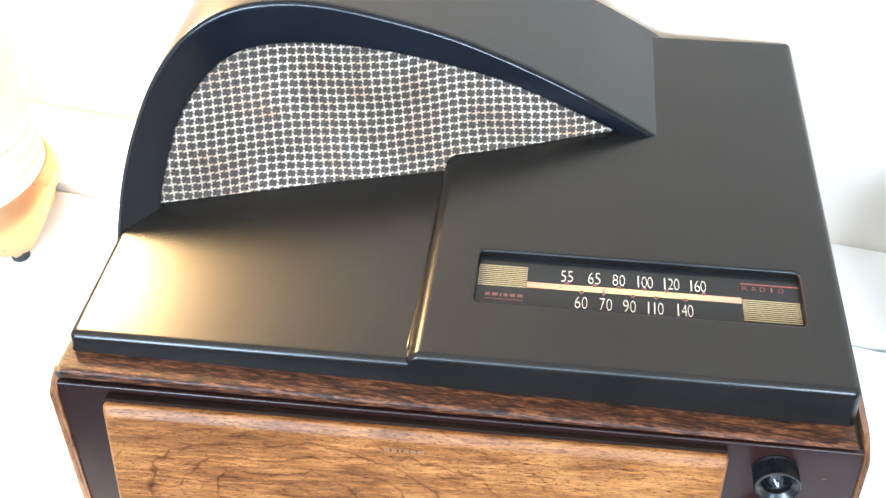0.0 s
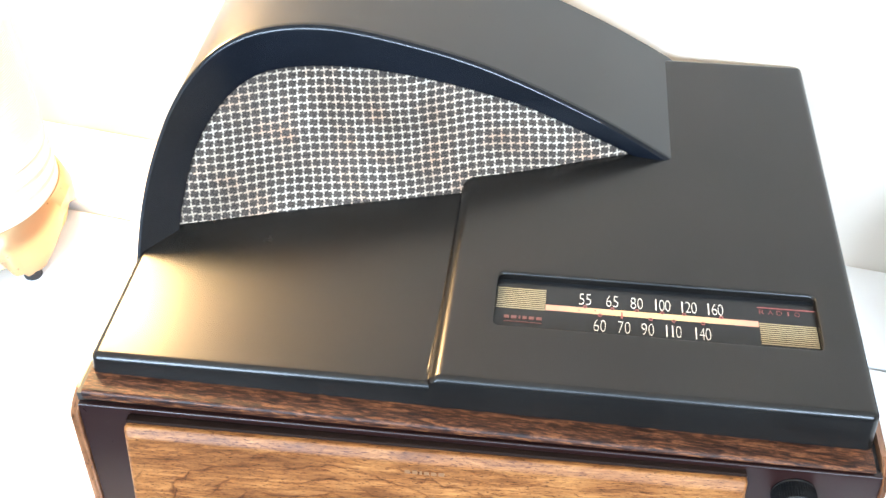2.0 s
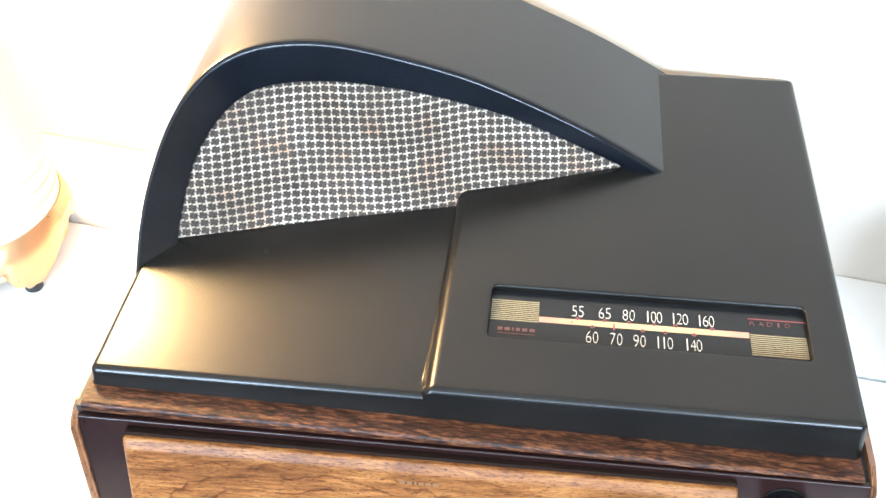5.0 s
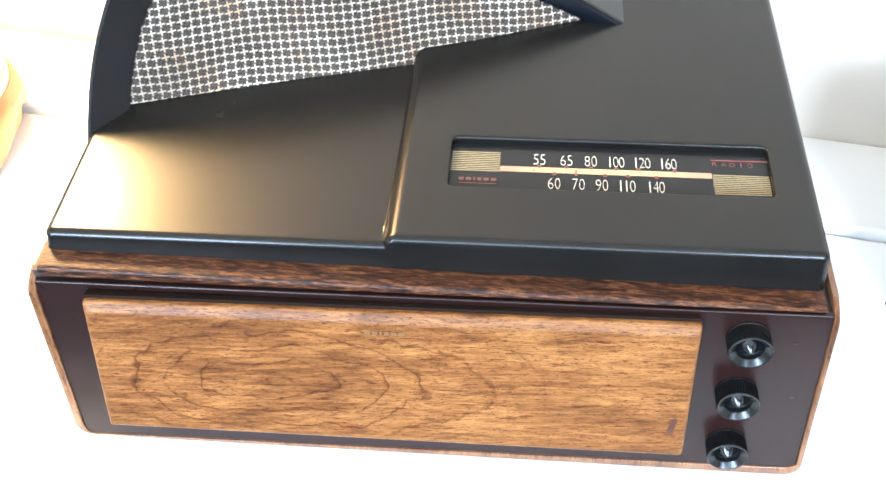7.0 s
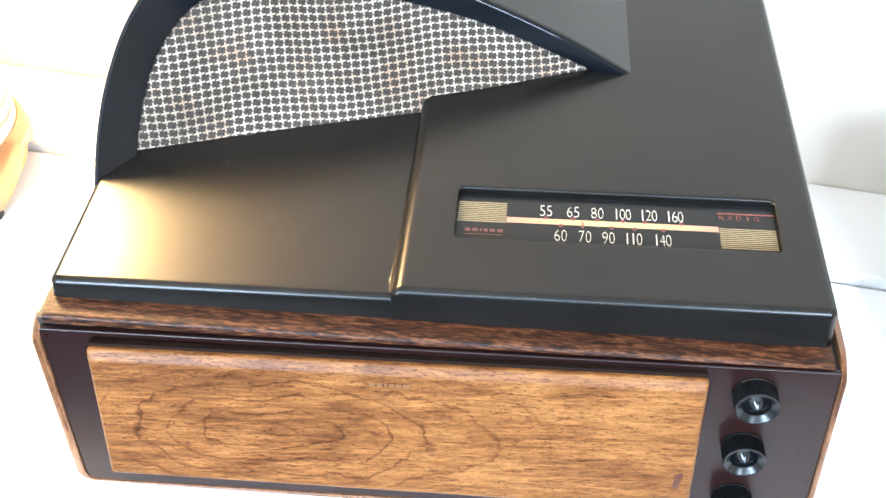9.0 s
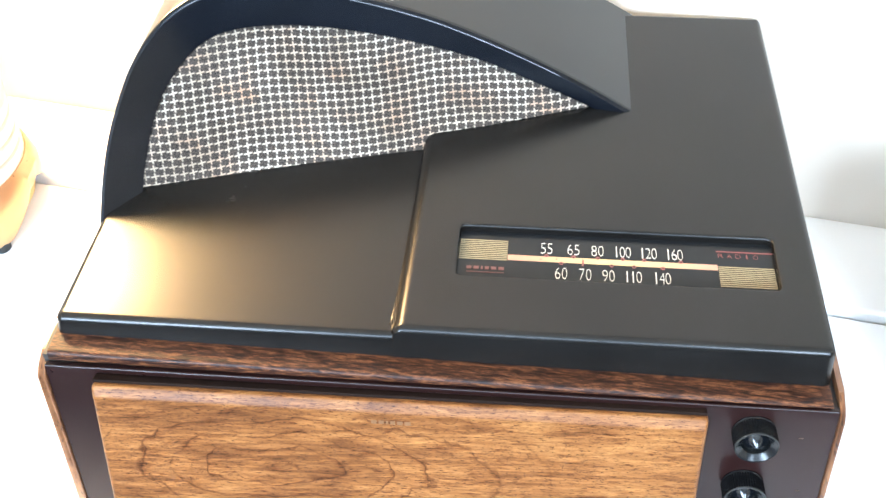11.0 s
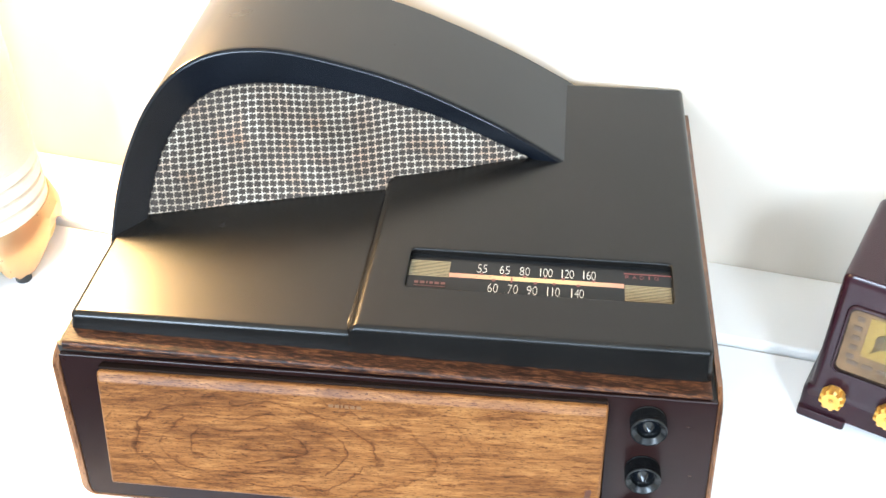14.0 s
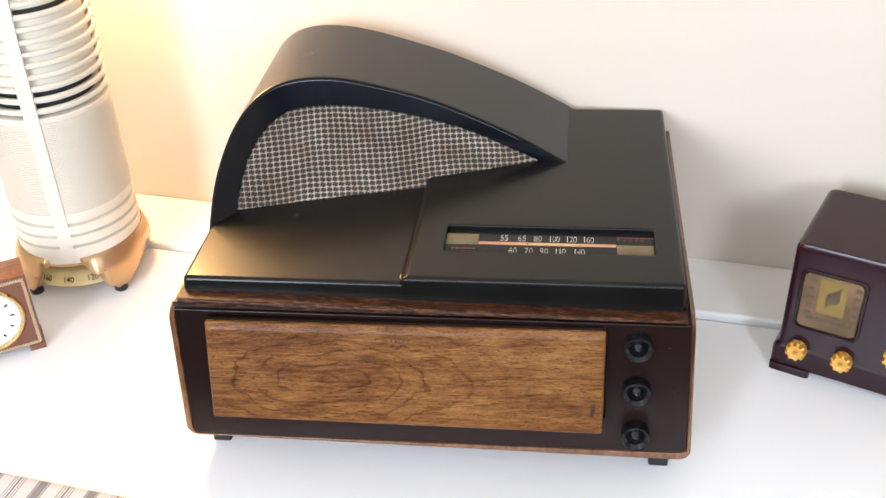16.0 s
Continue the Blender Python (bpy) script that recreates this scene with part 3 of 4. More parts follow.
def knob_bm():
    bm = bmesh.new()
    n = 96

    def knurl(k, z):
        return (-0.0006 if k % 2 else 0.0) if abs(z - 0.0016) < 1e-5 or abs(z - 0.0104) < 1e-5 else 0.0

    prof = [(0.0085, -0.0005), (0.0108, 0.0), (0.0110, 0.0010), (0.0110, 0.0016), (0.0110, 0.0104), (0.0109, 0.0112), (0.0105, 0.0117), (0.0099, 0.0116),
            (0.0074, 0.0096), (0.0070, 0.0092), (0.0067, 0.0066), (0.0064, 0.0062), (0.0040, 0.0060)]
    lathe(bm, prof, n, wobble=knurl)
    return bm


first = None
for x, z in KNOBS:
    m = PANEL @ Matrix.Translation((x, (z - PANEL_TOP) / C, 0.0))
    if first is None:
        k = first = radio_part("knob", knob_bm(), knob_plastic, "ribbed black control knob", m, smooth=24)
        bm = bmesh.new()
        lathe(bm, [(0.0063, 0.0060), (0.0060, 0.0066), (0.0030, 0.0090), (0.0004, 0.0115), (0.0001, 0.0116)], 40)
        cone = part("cone", bm, cone_gloss, k, "pointed glossy cone in the knob")
    else:
        k = first.copy()
        scene.collection.objects.link(k)
        k.matrix_local = LIFT @ m
        c2 = cone.copy()
        scene.collection.objects.link(c2)
        c2.parent = k
for q in ((0.2030, -0.0205), (0.2090, -0.0612)):
    bm = bmesh.new()
    slab(bm, q[0], q[0] + 0.0022, q[1], q[1] + 0.0004, 0.0, 0.00012, 0.0001, 0.00005)
    radio_part("scratch", bm, mark_gilt, "", PANEL)

# feet
for x, y in ((-0.172, 0.032), (0.2045, 0.027), (-0.162, 0.295), (0.198, 0.205)):
    bm = bmesh.new()
    slab(bm, x - 0.008, x + 0.008, y - 0.010, y + 0.010, TABLE_Z, base_z(x) + floor_board(x) * 0.5, 0.002, 0.0005)
    radio_part("foot", bm, rubber, "small black foot")

# lid: lower left deck and raised right deck
LID_L, LID_R, LID_F, LID_B = -0.1790, 0.2150, 0.0250, 0.3300
DECK, TOP = 0.1690, 0.1745


def dip(v):
    """The lower deck falls a little towards its inner back corner."""
    k = min(max((v.co.y - 0.03) / 0.14, 0), 1) * min(max((v.co.x + 0.178) / 0.178, 0), 1)
    return 0.0030 * k if v.co.z > 0.16 else 0.0


def splay(bm):
    """Lets the foot of the lid's front face step forward a little."""
    for v in bm.verts:
        if v.co.z < 0.152 and v.co.y < 0.05:
            v.co.y -= 0.0012


bm = bmesh.new()
slab(bm, LID_L, 0.0094, LID_F - 0.0006, LID_B, 0.1504, DECK, 0.004, 0.0042, draft=0.0012, steps=8)
for v in bm.verts:
    v.co.z -= dip(v)
splay(bm)
radio_part("lid_lower_deck", bm, black_plastic, "satin black moulded lid, lower deck", smooth=60)
bm = bmesh.new()
WIN = (0.0258, 0.1936, 0.0655, 0.1040, 0.0032)
slab(bm, -0.0008, LID_R, LID_F - 0.0006, LID_B + 0.0006, 0.1503, TOP, 0.004, 0.0044, hole=WIN, lip=0.0018, floor_z=0.1660, draft=0.0012, steps=8)
for v in bm.verts:
    if v.co.x < 0.004 and v.co.z < TOP - 0.0002:
        v.co.x -= min(TOP - v.co.z, 0.008) / 0.008 * (0.0012 + 0.0042 * min(max(1 - (v.co.y - 0.027) / 0.15, 0), 1))
splay(bm)
radio_part("lid_raised_deck", bm, black_plastic, "satin black moulded lid with a dial window", smooth=60)

bm = bmesh.new()
loops = []
for k in range(25):
    y = LID_F + 0.0002 + 0.1660 * k / 24
    flare = 0.0012 + 0.0042 * min(max(1 - (y - 0.027) / 0.15, 0), 1)
    low = DECK - 0.0030 * min(max((y - 0.03) / 0.14, 0), 1)
    xf = -0.0008 - flare * min((TOP - low - 0.0015) / 0.008, 1.0)
    nose = max(0.0040 - (y - LID_F - 0.0002), 0.0)
    loop = []
    for a in range(0, 91, 15):
        loop.append((xf - 0.0020 + 0.0026 * math.sin(radians(a)), y, low + 0.0001 + 0.0026 * (1 - math.cos(radians(a))) - nose))
    loop += [(xf + 0.006, y, low + 0.0027 - nose), (xf + 0.006, y, low - 0.006), (xf - 0.0020, y, low - 0.006)]
    loops.append(loop)
loft(bm, loops, cap_first=True, cap_last=True)
radio_part("riser", bm, black_plastic, "curved step between the two decks", smooth=60)

# tuning dial
PLATE = 0.1698
bm = bmesh.new()
slab(bm, WIN[0] - 0.004, WIN[1] + 0.004, WIN[2] - 0.004, WIN[3] + 0.004, PLATE - 0.0012, PLATE, 0.001, 0.0002)
for v in bm.verts:
    v.co.x = min(max(v.co.x, WIN[0] + 0.00005), WIN[1] - 0.00005)
    v.co.y = min(max(v.co.y, WIN[2] + 0.00005), WIN[3] - 0.00005)
dial = radio_part("dial_plate", bm, dial_black, "black tuning dial with white numerals")
P = PLATE


def dial_part(name, bm, material, x, y, label="", z=0.0002):
    return part(name, bm, material, dial, label, pose(x, y, P + z))


def digits(word, x, y, height):
    pitch = 0.0036 if len(word) == 2 else 0.0031
    for k, ch in enumerate(word):
        thin = 0.00055 if ch == "1" else 0.0027
        dial_part("digit", text_mesh(ch, thin, height), ink_white, x + (k - (len(word) - 1) / 2) * pitch, y)


for word, x in (("55", 0.0731), ("65", 0.0876), ("80", 0.1005), ("100", 0.1138), ("120", 0.1276), ("160", 0.1414)):
    digits(word, x, 0.0926, 0.0080)
for word, x in (("60", 0.0811), ("70", 0.0938), ("90", 0.1060), ("110", 0.1189), ("140", 0.1340)):
    digits(word, x, 0.0741, 0.0082)
bm = bmesh.new()
box(bm, -0.0556, 0.0556, -0.0020, 0.0020, -0.0001, 0.0001)
dial_part("pointer_track", bm, strip_copper, 0.1080, 0.0843, "copper-coloured strip across the dial")
for x0, x1, y0, y1 in ((0.0262, 0.0522, 0.0815, 0.0975), (0.1640, 0.1932, 0.0700, 0.0857)):
    for k in range(11):
        y = y0 + (y1 - y0) * (k + 0.5) / 11
        bm = bmesh.new()
        box(bm, x0, x1, -0.00029, 0.00029, -0.0001, 0.0001)
        dial_part("gold_line", bm, dial_gold, 0, y)
for x, y in ((0.0731, 0.0868), (0.0876, 0.0868), (0.1005, 0.0868), (0.1138, 0.0868), (0.1252, 0.0868), (0.1445, 0.0868), (0.0811, 0.0816), (0.1078, 0.0816), (0.1197, 0.0816), (0.1348, 0.0816)):
    bm = bmesh.new()
    lathe(bm, [(0.00062, -0.0001), (0.00062, 0.0002), (0.00112, 0.0002), (0.00112, -0.0001)], 16)
    dial_part("mark_ring", bm, ink_red, x, y, z=0.0003)
bm = bmesh.new()
box(bm, -0.0005, 0.0005, -0.0024, 0.0024, -0.0001, 0.0001)
dial_part("pointer", bm, ink_red, 0.0926, 0.0826, "small red dial pointer", 0.0005)
for k, (x, y) in enumerate(((0.0701, 0.0838), (0.0786, 0.0846))):
    bm = bmesh.new()
    lathe(bm, [(0.0001, 0.0001), (0.0005, 0.0001), (0.0005, -0.0001)], 10)
    dial_part("mark_dot", bm, ink_red, x, y, z=0.0004)
for k, ch in enumerate("RADIO"):
    dial_part("letter", text_mesh(ch, 0.0006 if ch == "I" else 0.0026, 0.0030), ink_red, 0.1660 + 0.0046 * k, 0.0936)
bm = bmesh.new()
box(bm, -0.0148, 0.0148, -0.00035, 0.00035, -0.0001, 0.0001)
dial_part("red_rule", bm, ink_red, 0.1787, 0.0968)
x = 0.0308
for w in (0.0026, 0.0029, 0.0010, 0.0022, 0.0028, 0.0029):
    bm = bmesh.new()
    box(bm, 0, w, -0.0011, 0.0011, -0.0001, 0.0001)
    dial_part("maker_mark", bm, ink_dull, x, 0.0754)
    x += w + 0.0011
bm = bmesh.new()
box(bm, -0.0100, 0.0100, -0.00025, 0.00025, -0.0001, 0.0001)
dial_part("red_rule", bm, ink_dull, 0.0408, 0.0722)

# speaker hood: one profile drawn back to the rear edge and cut off by a raked plane
HOOD = [(-0.1798, 0.160), (-0.1796, 0.1740), (-0.1788, 0.1880), (-0.1766, 0.2020), (-0.1728, 0.2155), (-0.1669, 0.2300), (-0.1580, 0.2430), (-0.1450, 0.2540), (-0.1260, 0.2603),
        (-0.1020, 0.2610), (-0.0740, 0.2568), (-0.0350, 0.2458), (0.0000, 0.2340), (0.0327, 0.2203), (0.0670, 0.2042), (0.0920, 0.1915), (0.1220, 0.1748), (0.1300, 0.1695)]
NH = 120
prof = curve_through(HOOD, NH)
tang = np.gradient(prof, axis=0)
tang /= np.linalg.norm(tang, axis=1)[:, None]
inw = np.stack([tang[:, 1], -tang[:, 0]], 1)
NX, NY, NZ = 0.26948, -0.74543, 0.60968
A0 = (-0.178, 0.103, 0.170)


def hood_front(x, z, back=0.0):
    return A0[1] - (NX * (x - A0[0]) + NZ * (z - A0[2])) / NY + back


# cloth plane behind the hood's face
B0 = np.array((-0.1618, 0.1270, 0.1715))
DV = np.array((0.2547, 0.0820, 0.0045))
DV /= np.linalg.norm(DV)
HV = np.array((-DV[1], DV[0], 0)) / math.hypot(DV[0], DV[1])
RAKE = radians(38)
UV_ = HV * math.sin(RAKE) + np.array((0, 0, 1)) * math.cos(RAKE)
NV = np.cross(DV, UV_)
RIM = [(-0.0025, -0.016), (0.0, 0.0), (0.0068, 0.0225), (0.0170, 0.0455), (0.0315, 0.0640), (0.0480, 0.0762), (0.0655, 0.0808), (0.0890, 0.0802), (0.1150, 0.0757), (0.1470, 0.0667),
       (0.1800, 0.0546), (0.2130, 0.0398), (0.2450, 0.0212), (0.2690, 0.0065), (0.2830, -0.0030)]
rim = curve_through(RIM, NH)


def on_cloth(a, b, out=0.0):
    return B0 + DV * a + UV_ * b + NV * out


bm = bmesh.new()
rows = []
for off, depth in ((0.0, None), (0.0, 0.012), (0.0, 0.0022), (0.0, 0.0012), (0.0004, 0.0003), (0.0012, 0.0), (0.0020, 0.0)):
    pts = []
    for (x, z), (ix, iz) in zip(prof, inw):
        xx, zz = x + ix * off, z + iz * off
        if depth is None:
            # towards the rear the hood swells to the side and sinks a little
            xx -= 0.0035 * min(max((-0.10 - x) / 0.06, 0), 1) * min(max((z - 0.17) / 0.02, 0), 1)
            zz -= 0.0020 * min(max((z - 0.20) / 0.05, 0), 1)
        pts.append((xx, LID_B + 0.004 if depth is None else hood_front(xx, zz, depth), zz))
    rows.append(pts)


def sink(a):
    return -0.0042 * min(max((a - 0.205) / 0.075, 0), 1)


inner = [tuple(on_cloth(a, b, sink(a))) for a, b in rim]
start = rows[-1]
for k in (0.05, 0.5, 0.95):
    rows.append([tuple(np.array(s) * (1 - k) + np.array(i) * k) for s, i in zip(start, inner)])
rows.append(inner)
rows.append([tuple(on_cloth(a, b, sink(a) - 0.006)) for a, b in rim])
rings = loft(bm, rows[:5], close=False)
bm.faces.new(rings[0])
hood = radio_part("speaker_hood", bm, hood_plastic, "satin black curved speaker hood with an open raked face", smooth=32)

bm = bmesh.new()
loft(bm, rows[4:], close=False)
part("bezel", bm, bezel_plastic, hood, "glossy blue-black bevelled inner face", smooth=32)

# grille cloth, slightly slack
bm = bmesh.new()
uvl = bm.loops.layers.uv.new("weave")
order = rim[:, 0].argsort()
NA, NB = 110, 44
grid = []
for i in range(NA + 1):
    a = -0.004 + 0.288 * i / NA
    top = float(np.interp(a, rim[order, 0], rim[order, 1])) + 0.003
    col = []
    for j in range(NB + 1):
        b = -0.016 + (top + 0.016) * j / NB
        f = math.sin(math.pi * min(max((b - 0.003) / max(top - 0.003, 0.002), 0), 1))
        slack = 0.0030 * f * (math.sin(a * 58 + b * 30) + 0.6 * math.sin(a * 120 - b * 60 + 1.0))
        fold = 0.0026 * math.exp(-((a - 0.066 - b * 0.05) / 0.006) ** 2) * f - 0.0012 * math.exp(-((a - 0.135 + b * 0.2) / 0.012) ** 2) * f
        col.append((bm.verts.new(on_cloth(a, b, -0.0035 + sink(a) + slack + fold)), a + 0.012 * b * math.sin(a * 60), b + 0.0016 * math.sin(a * 55 + 0.6)))
    grid.append(col)
for i in range(NA):
    for j in range(NB):
        q = (grid[i][j], grid[i + 1][j], grid[i + 1][j + 1], grid[i][j + 1])
        f = bm.faces.new([k[0] for k in q])
        for lp, k in zip(f.loops, q):
            lp[uvl].uv = (k[1], k[2])
part("grille_cloth", bm, grille_weave, hood, "slack pale and dark brown woven grille cloth")

# ---- tall radio beside it ----
TOWER = pose(-0.3990, 0.2845, TABLE_Z, 0, 0, -83)
tower = thing("tower_radio", TOWER, "tall cream louvred bullet-shaped tabletop radio on copper base", "radio")
RT = 0.0628
bm = bmesh.new()
profile = [(RT - 0.002, 0.044), (RT + 0.0008, 0.045)]
z = 0.0545
for k in range(3):
    profile += [(RT + 0.0010, z), (RT + 0.0012, z + 0.0090), (RT - 0.0034, z + 0.0098), (RT - 0.0034, z + 0.0122)]
    z += 0.0127
profile += [(RT, z), (RT, 0.102)]
z = 0.102
while z < 0.2015:
    profile += [(RT + 0.0002, z + 0.0004), (RT + 0.0002, z + 0.0011), (RT - 0.0011, z + 0.0014), (RT - 0.0011, z + 0.0018)]
    z += 0.0019
profile += [(RT, 0.2045), (RT, 0.2080), (RT - 0.001, 0.2090), (RT - 0.014, 0.2092)]
lathe(bm, profile, 96)
part("body", bm, cream, tower, "cream enamelled drum with fine ribs", smooth=25)
bm = bmesh.new()
lathe(bm, [(0.001, 0.19), (RT - 0.0140, 0.19), (RT - 0.0140, 0.30), (0.03, 0.375), (0.001, 0.376)], 48)
part("inner_drum", bm, core_dark, tower, "dark drum behind the lower louvres")
# liner with open slots behind the lowest gaps and near the top
LOUVRE_Z, PITCH = 0.2140, 0.0114
slots = [LOUVRE_Z + PITCH * k - 0.0098 for k in (0, 1, 2, 9)]


def tower_r(z):
    return RT if z < 0.25 else RT * math.sqrt(max(1 - ((z - 0.25) / 0.175) ** 2, 0.0))


for z0, z1 in zip([0.2000] + [v + 0.0066 for v in slots], slots + [0.3990]):
    bm = bmesh.new()
    heights = [z0 + (z1 - z0) * k / 10 for k in range(11)]
    lathe(bm, [(tower_r(z0) - 0.0120, z0)] + [(max(tower_r(z + 0.002) - 0.0068, 0.004), z) for z in heights] + [(max(tower_r(z1) - 0.0120, 0.002), z1)], 64)
    part("liner", bm, cream, tower, "cream liner behind the louvres")


z = LOUVRE_Z
while z < 0.395:
    bm = bmesh.new()
    r = tower_r(z + 0.004)
    pr = [(r - 0.0034, z + 0.0048), (r - 0.0030, z + 0.0051), (r - 0.0008, z + 0.0047), (r, z + 0.0040), (r, z + 0.0010), (r - 0.0006, z + 0.0004), (r - 0.0034, z + 0.0002)]
    lathe(bm, pr + pr[:1], 96)
    part("louvre", bm, cream, tower)
    z += PITCH
bm = bmesh.new()
lathe(bm, [(tower_r(0.394), 0.394), (tower_r(0.405), 0.405), (tower_r(0.415), 0.415), (0.0005, 0.4245)], 48)
part("cap", bm, cream, tower, "cream domed cap")
for q in range(3):
    bm = bmesh.new()
    zs = [0.0475, 0.0490, 0.055, 0.08, 0.12, 0.16, 0.20, 0.23, 0.26, 0.285, 0.305, 0.325, 0.345, 0.365, 0.385, 0.40]
    loops = []
    for z in zs:
        r = tower_r(z) + 0.0012
        loops.append([((r - d) * math.cos(s), (r - d) * math.sin(s), z) for s, d in ((-0.112, 0.006), (-0.112, 0.0006), (-0.103, 0.0), (0.103, 0.0), (0.112, 0.0006), (0.112, 0.006))])
    loft(bm, loops, cap_first=True, cap_last=True)
    part("rib", bm, cream, tower, "flat cream upright rib", pose(0, 0, 0, 0, 0, 120 * q + 5.5))
# copper base: a skirt that swells down into four legs with arches between
bm = bmesh.new()
NBASE = 180
loops = []
for lvl, (r, ztop, zlow) in enumerate(((RT - 0.001, 0.0500, 0.0468), (RT + 0.0022, 0.0515, 0.0480), (RT + 0.0036, 0.0480, 0.0462), (RT + 0.0066, 0.032, 0.0428), (RT + 0.0060, 0.013, 0.0412), (RT + 0.0040, 0.0072, 0.0404),
                                       (RT - 0.006, 0.0068, 0.0404), (RT - 0.012, 0.012, 0.041), (RT - 0.016, 0.030, 0.042))):
    pts = []
    d0, d1 = ((11, 17), (11, 17), (12, 18), (16, 25), (22, 33), (28, 39), (28, 40), (25, 38), (21, 35))[lvl]
    for k in range(NBASE):
        a = 360 * k / NBASE
        d = abs((a + 90) % 180 - 90)
        leg = min(max((d - d0) / (d1 - d0), 0.0), 1.0)
        # away from the arch the rim of the skirt climbs, and its foot lifts into a low side arch
        climb = 0.003 * min(max((d - 21) / 60, 0), 1) * max(1 - lvl / 4, 0)
        lift = 0.022 * min(max((d - 52) / 30, 0), 1) * min(max((lvl - 2) / 2, 0), 1)
        side = min(max((d - 45) / 40, 0), 1)
        rr = r + (0.0040 * leg - 0.0060 * (1 - leg) - 0.0040 * side) * (0.5 if lvl == 2 else lvl in (3, 4, 5)) - (0.003 * (1 - leg) if lvl in (1, 2) else 0)
        pts.append((rr * math.cos(radians(a)), rr * math.sin(radians(a)), (ztop + climb + lift) * leg + zlow * (1 - leg)))
    loops.append(pts)
loft(bm, loops)
part("base", bm, copper_paint, tower, "copper-coloured cast base with four spread legs", smooth=30)
for q in range(4):
    bm = bmesh.new()
    lathe(bm, [(0.001, 0.0), (0.0062, 0.0), (0.0070, 0.001), (0.0072, 0.0085), (0.001, 0.0085)], 24)
    part("rubber_foot", bm, rubber, tower, "black rubber foot", Matrix.Rotation(radians((45, 135, 225, 315)[q]), 4, "Z") @ Matrix.Translation((0.0640, 0, 0)))
bm = bmesh.new()
lathe(bm, [(0.001, 0.0305), (0.052, 0.0305), (0.0565, 0.0285), (0.0625, 0.0175), (0.0620, 0.0160), (0.001, 0.0155)], 120, wobble=lambda k, z: 0.0004 * (k % 2) if 0.0157 < z < 0.0185 else 0)
tdial = part("tuning_disc", bm, dial_cream, tower, "cream tuning disc under the base")
SLOPE = math.degrees(math.atan2(0.0110, 0.0060))
for word, ang in (("160", -26), ("140", -2), ("120", 22), ("100", 46), ("180", -50)):
    m = Matrix.Rotation(radians(ang), 4, "Z") @ Matrix.Translation((0.0600, 0, 0.0232)) @ pose(0, 0, 0, 0, 0, 90) @ pose(0, 0, 0, SLOPE, 0, 0)
    part("numeral", text_mesh(word, 0.0104, 0.0064, swell=0.01), numeral_brown, tdial, "", m)

# ---- desk clock ----
clock = thing("desk_clock", pose(-0.3885, 0.1415, TABLE_Z, 0, 0, 32), "small brown desk clock edged with pale twisted cord", "clock")
CW, CH, CD = 0.086, 0.086, 0.034
bm = bmesh.new()
box(bm, -CW, 0, 0, CD, 0.006, CH, 0.0012)
case = part("case", bm, clock_wood, clock, "reddish brown leather-covered case")
bm = bmesh.new()
box(bm, -CW - 0.0003, 0.0003, 0.0010, CD + 0.0003, CH - 0.0005, CH + 0.0016, 0.0006)
part("top_board", bm, clock_top, clock, "orange-brown polished top board")
for x in (-CW + 0.002, -0.014):
    bm = bmesh.new()
    box(bm, x, x + 0.015, -0.0012, CD, 0.0, 0.0062, 0.0008)
    part("foot", bm, clock_wood, clock)


def rope(length):
    """A twisted light inlay: short slanted strands in a row along x."""
    bm = bmesh.new()
    n = int(length / 0.0026)
    for k in range(n):
        x = length * (k + 0.5) / n
        vs = [bm.verts.new((x + dx, dy, dz)) for dz in (0, 0.0006) for dx, dy in ((-0.0018, -0.0015), (-0.0003, -0.0015), (0.0018, 0.0015), (0.0003, 0.0015))]
        for f in ((4, 5, 6, 7), (0, 1, 5, 4), (1, 2, 6, 5), (2, 3, 7, 6), (3, 0, 4, 7)):
            bm.faces.new([vs[i] for i in f])
    return bm


FACE = Matrix.Rotation(radians(90), 4, "X")
for m, ln in ((Matrix.Translation((-CW + 0.002, -0.0001, CH - 0.004)) @ FACE, CW - 0.004), (Matrix.Translation((-CW + 0.002, -0.0001, 0.009)) @ FACE, CW - 0.004),
              (Matrix.Translation((-0.003, -0.0001, 0.010)) @ FACE @ pose(0, 0, 0, 0, 0, 90), CH - 0.015), (Matrix.Translation((-CW + 0.003, -0.0001, 0.010)) @ FACE @ pose(0, 0, 0, 0, 0, 90), CH - 0.015)):
    part("rope_inlay", rope(ln), rope_light, case, "pale twisted rope inlay", m)
CENTRE = Matrix.Translation((-CW / 2 - 0.001, 0, 0.047)) @ FACE
bm = bmesh.new()
lathe(bm, [(0.0305, 0.0), (0.0345, 0.0), (0.0350, 0.0012), (0.0338, 0.0032), (0.0322, 0.0034), (0.0308, 0.0020), (0.0305, 0.0008)], 72)
part("bezel", bm, brass, clock, "round brass bezel", CENTRE)
bm = bmesh.new()
lathe(bm, [(0.0001, 0.0006), (0.0308, 0.0006), (0.0308, -0.001)], 72)
face = part("face", bm, paper_white, clock, "white clock face", CENTRE)
for k in range(12):
    bm = bmesh.new()
    box(bm, -0.0010, 0.0010, 0.0218, 0.0256, 0.0007, 0.0008)
    part("hour_bar", bm, ink_black, face, "", pose(0, 0, 0, 0, 0, -30 * k))
for k in range(60):
    if k % 5:
        bm = bmesh.new()
        box(bm, -0.0002, 0.0002, 0.0278, 0.0290, 0.0007, 0.0008)
        part("minute_tick", bm, ink_black, face, "", pose(0, 0, 0, 0, 0, -6 * k))
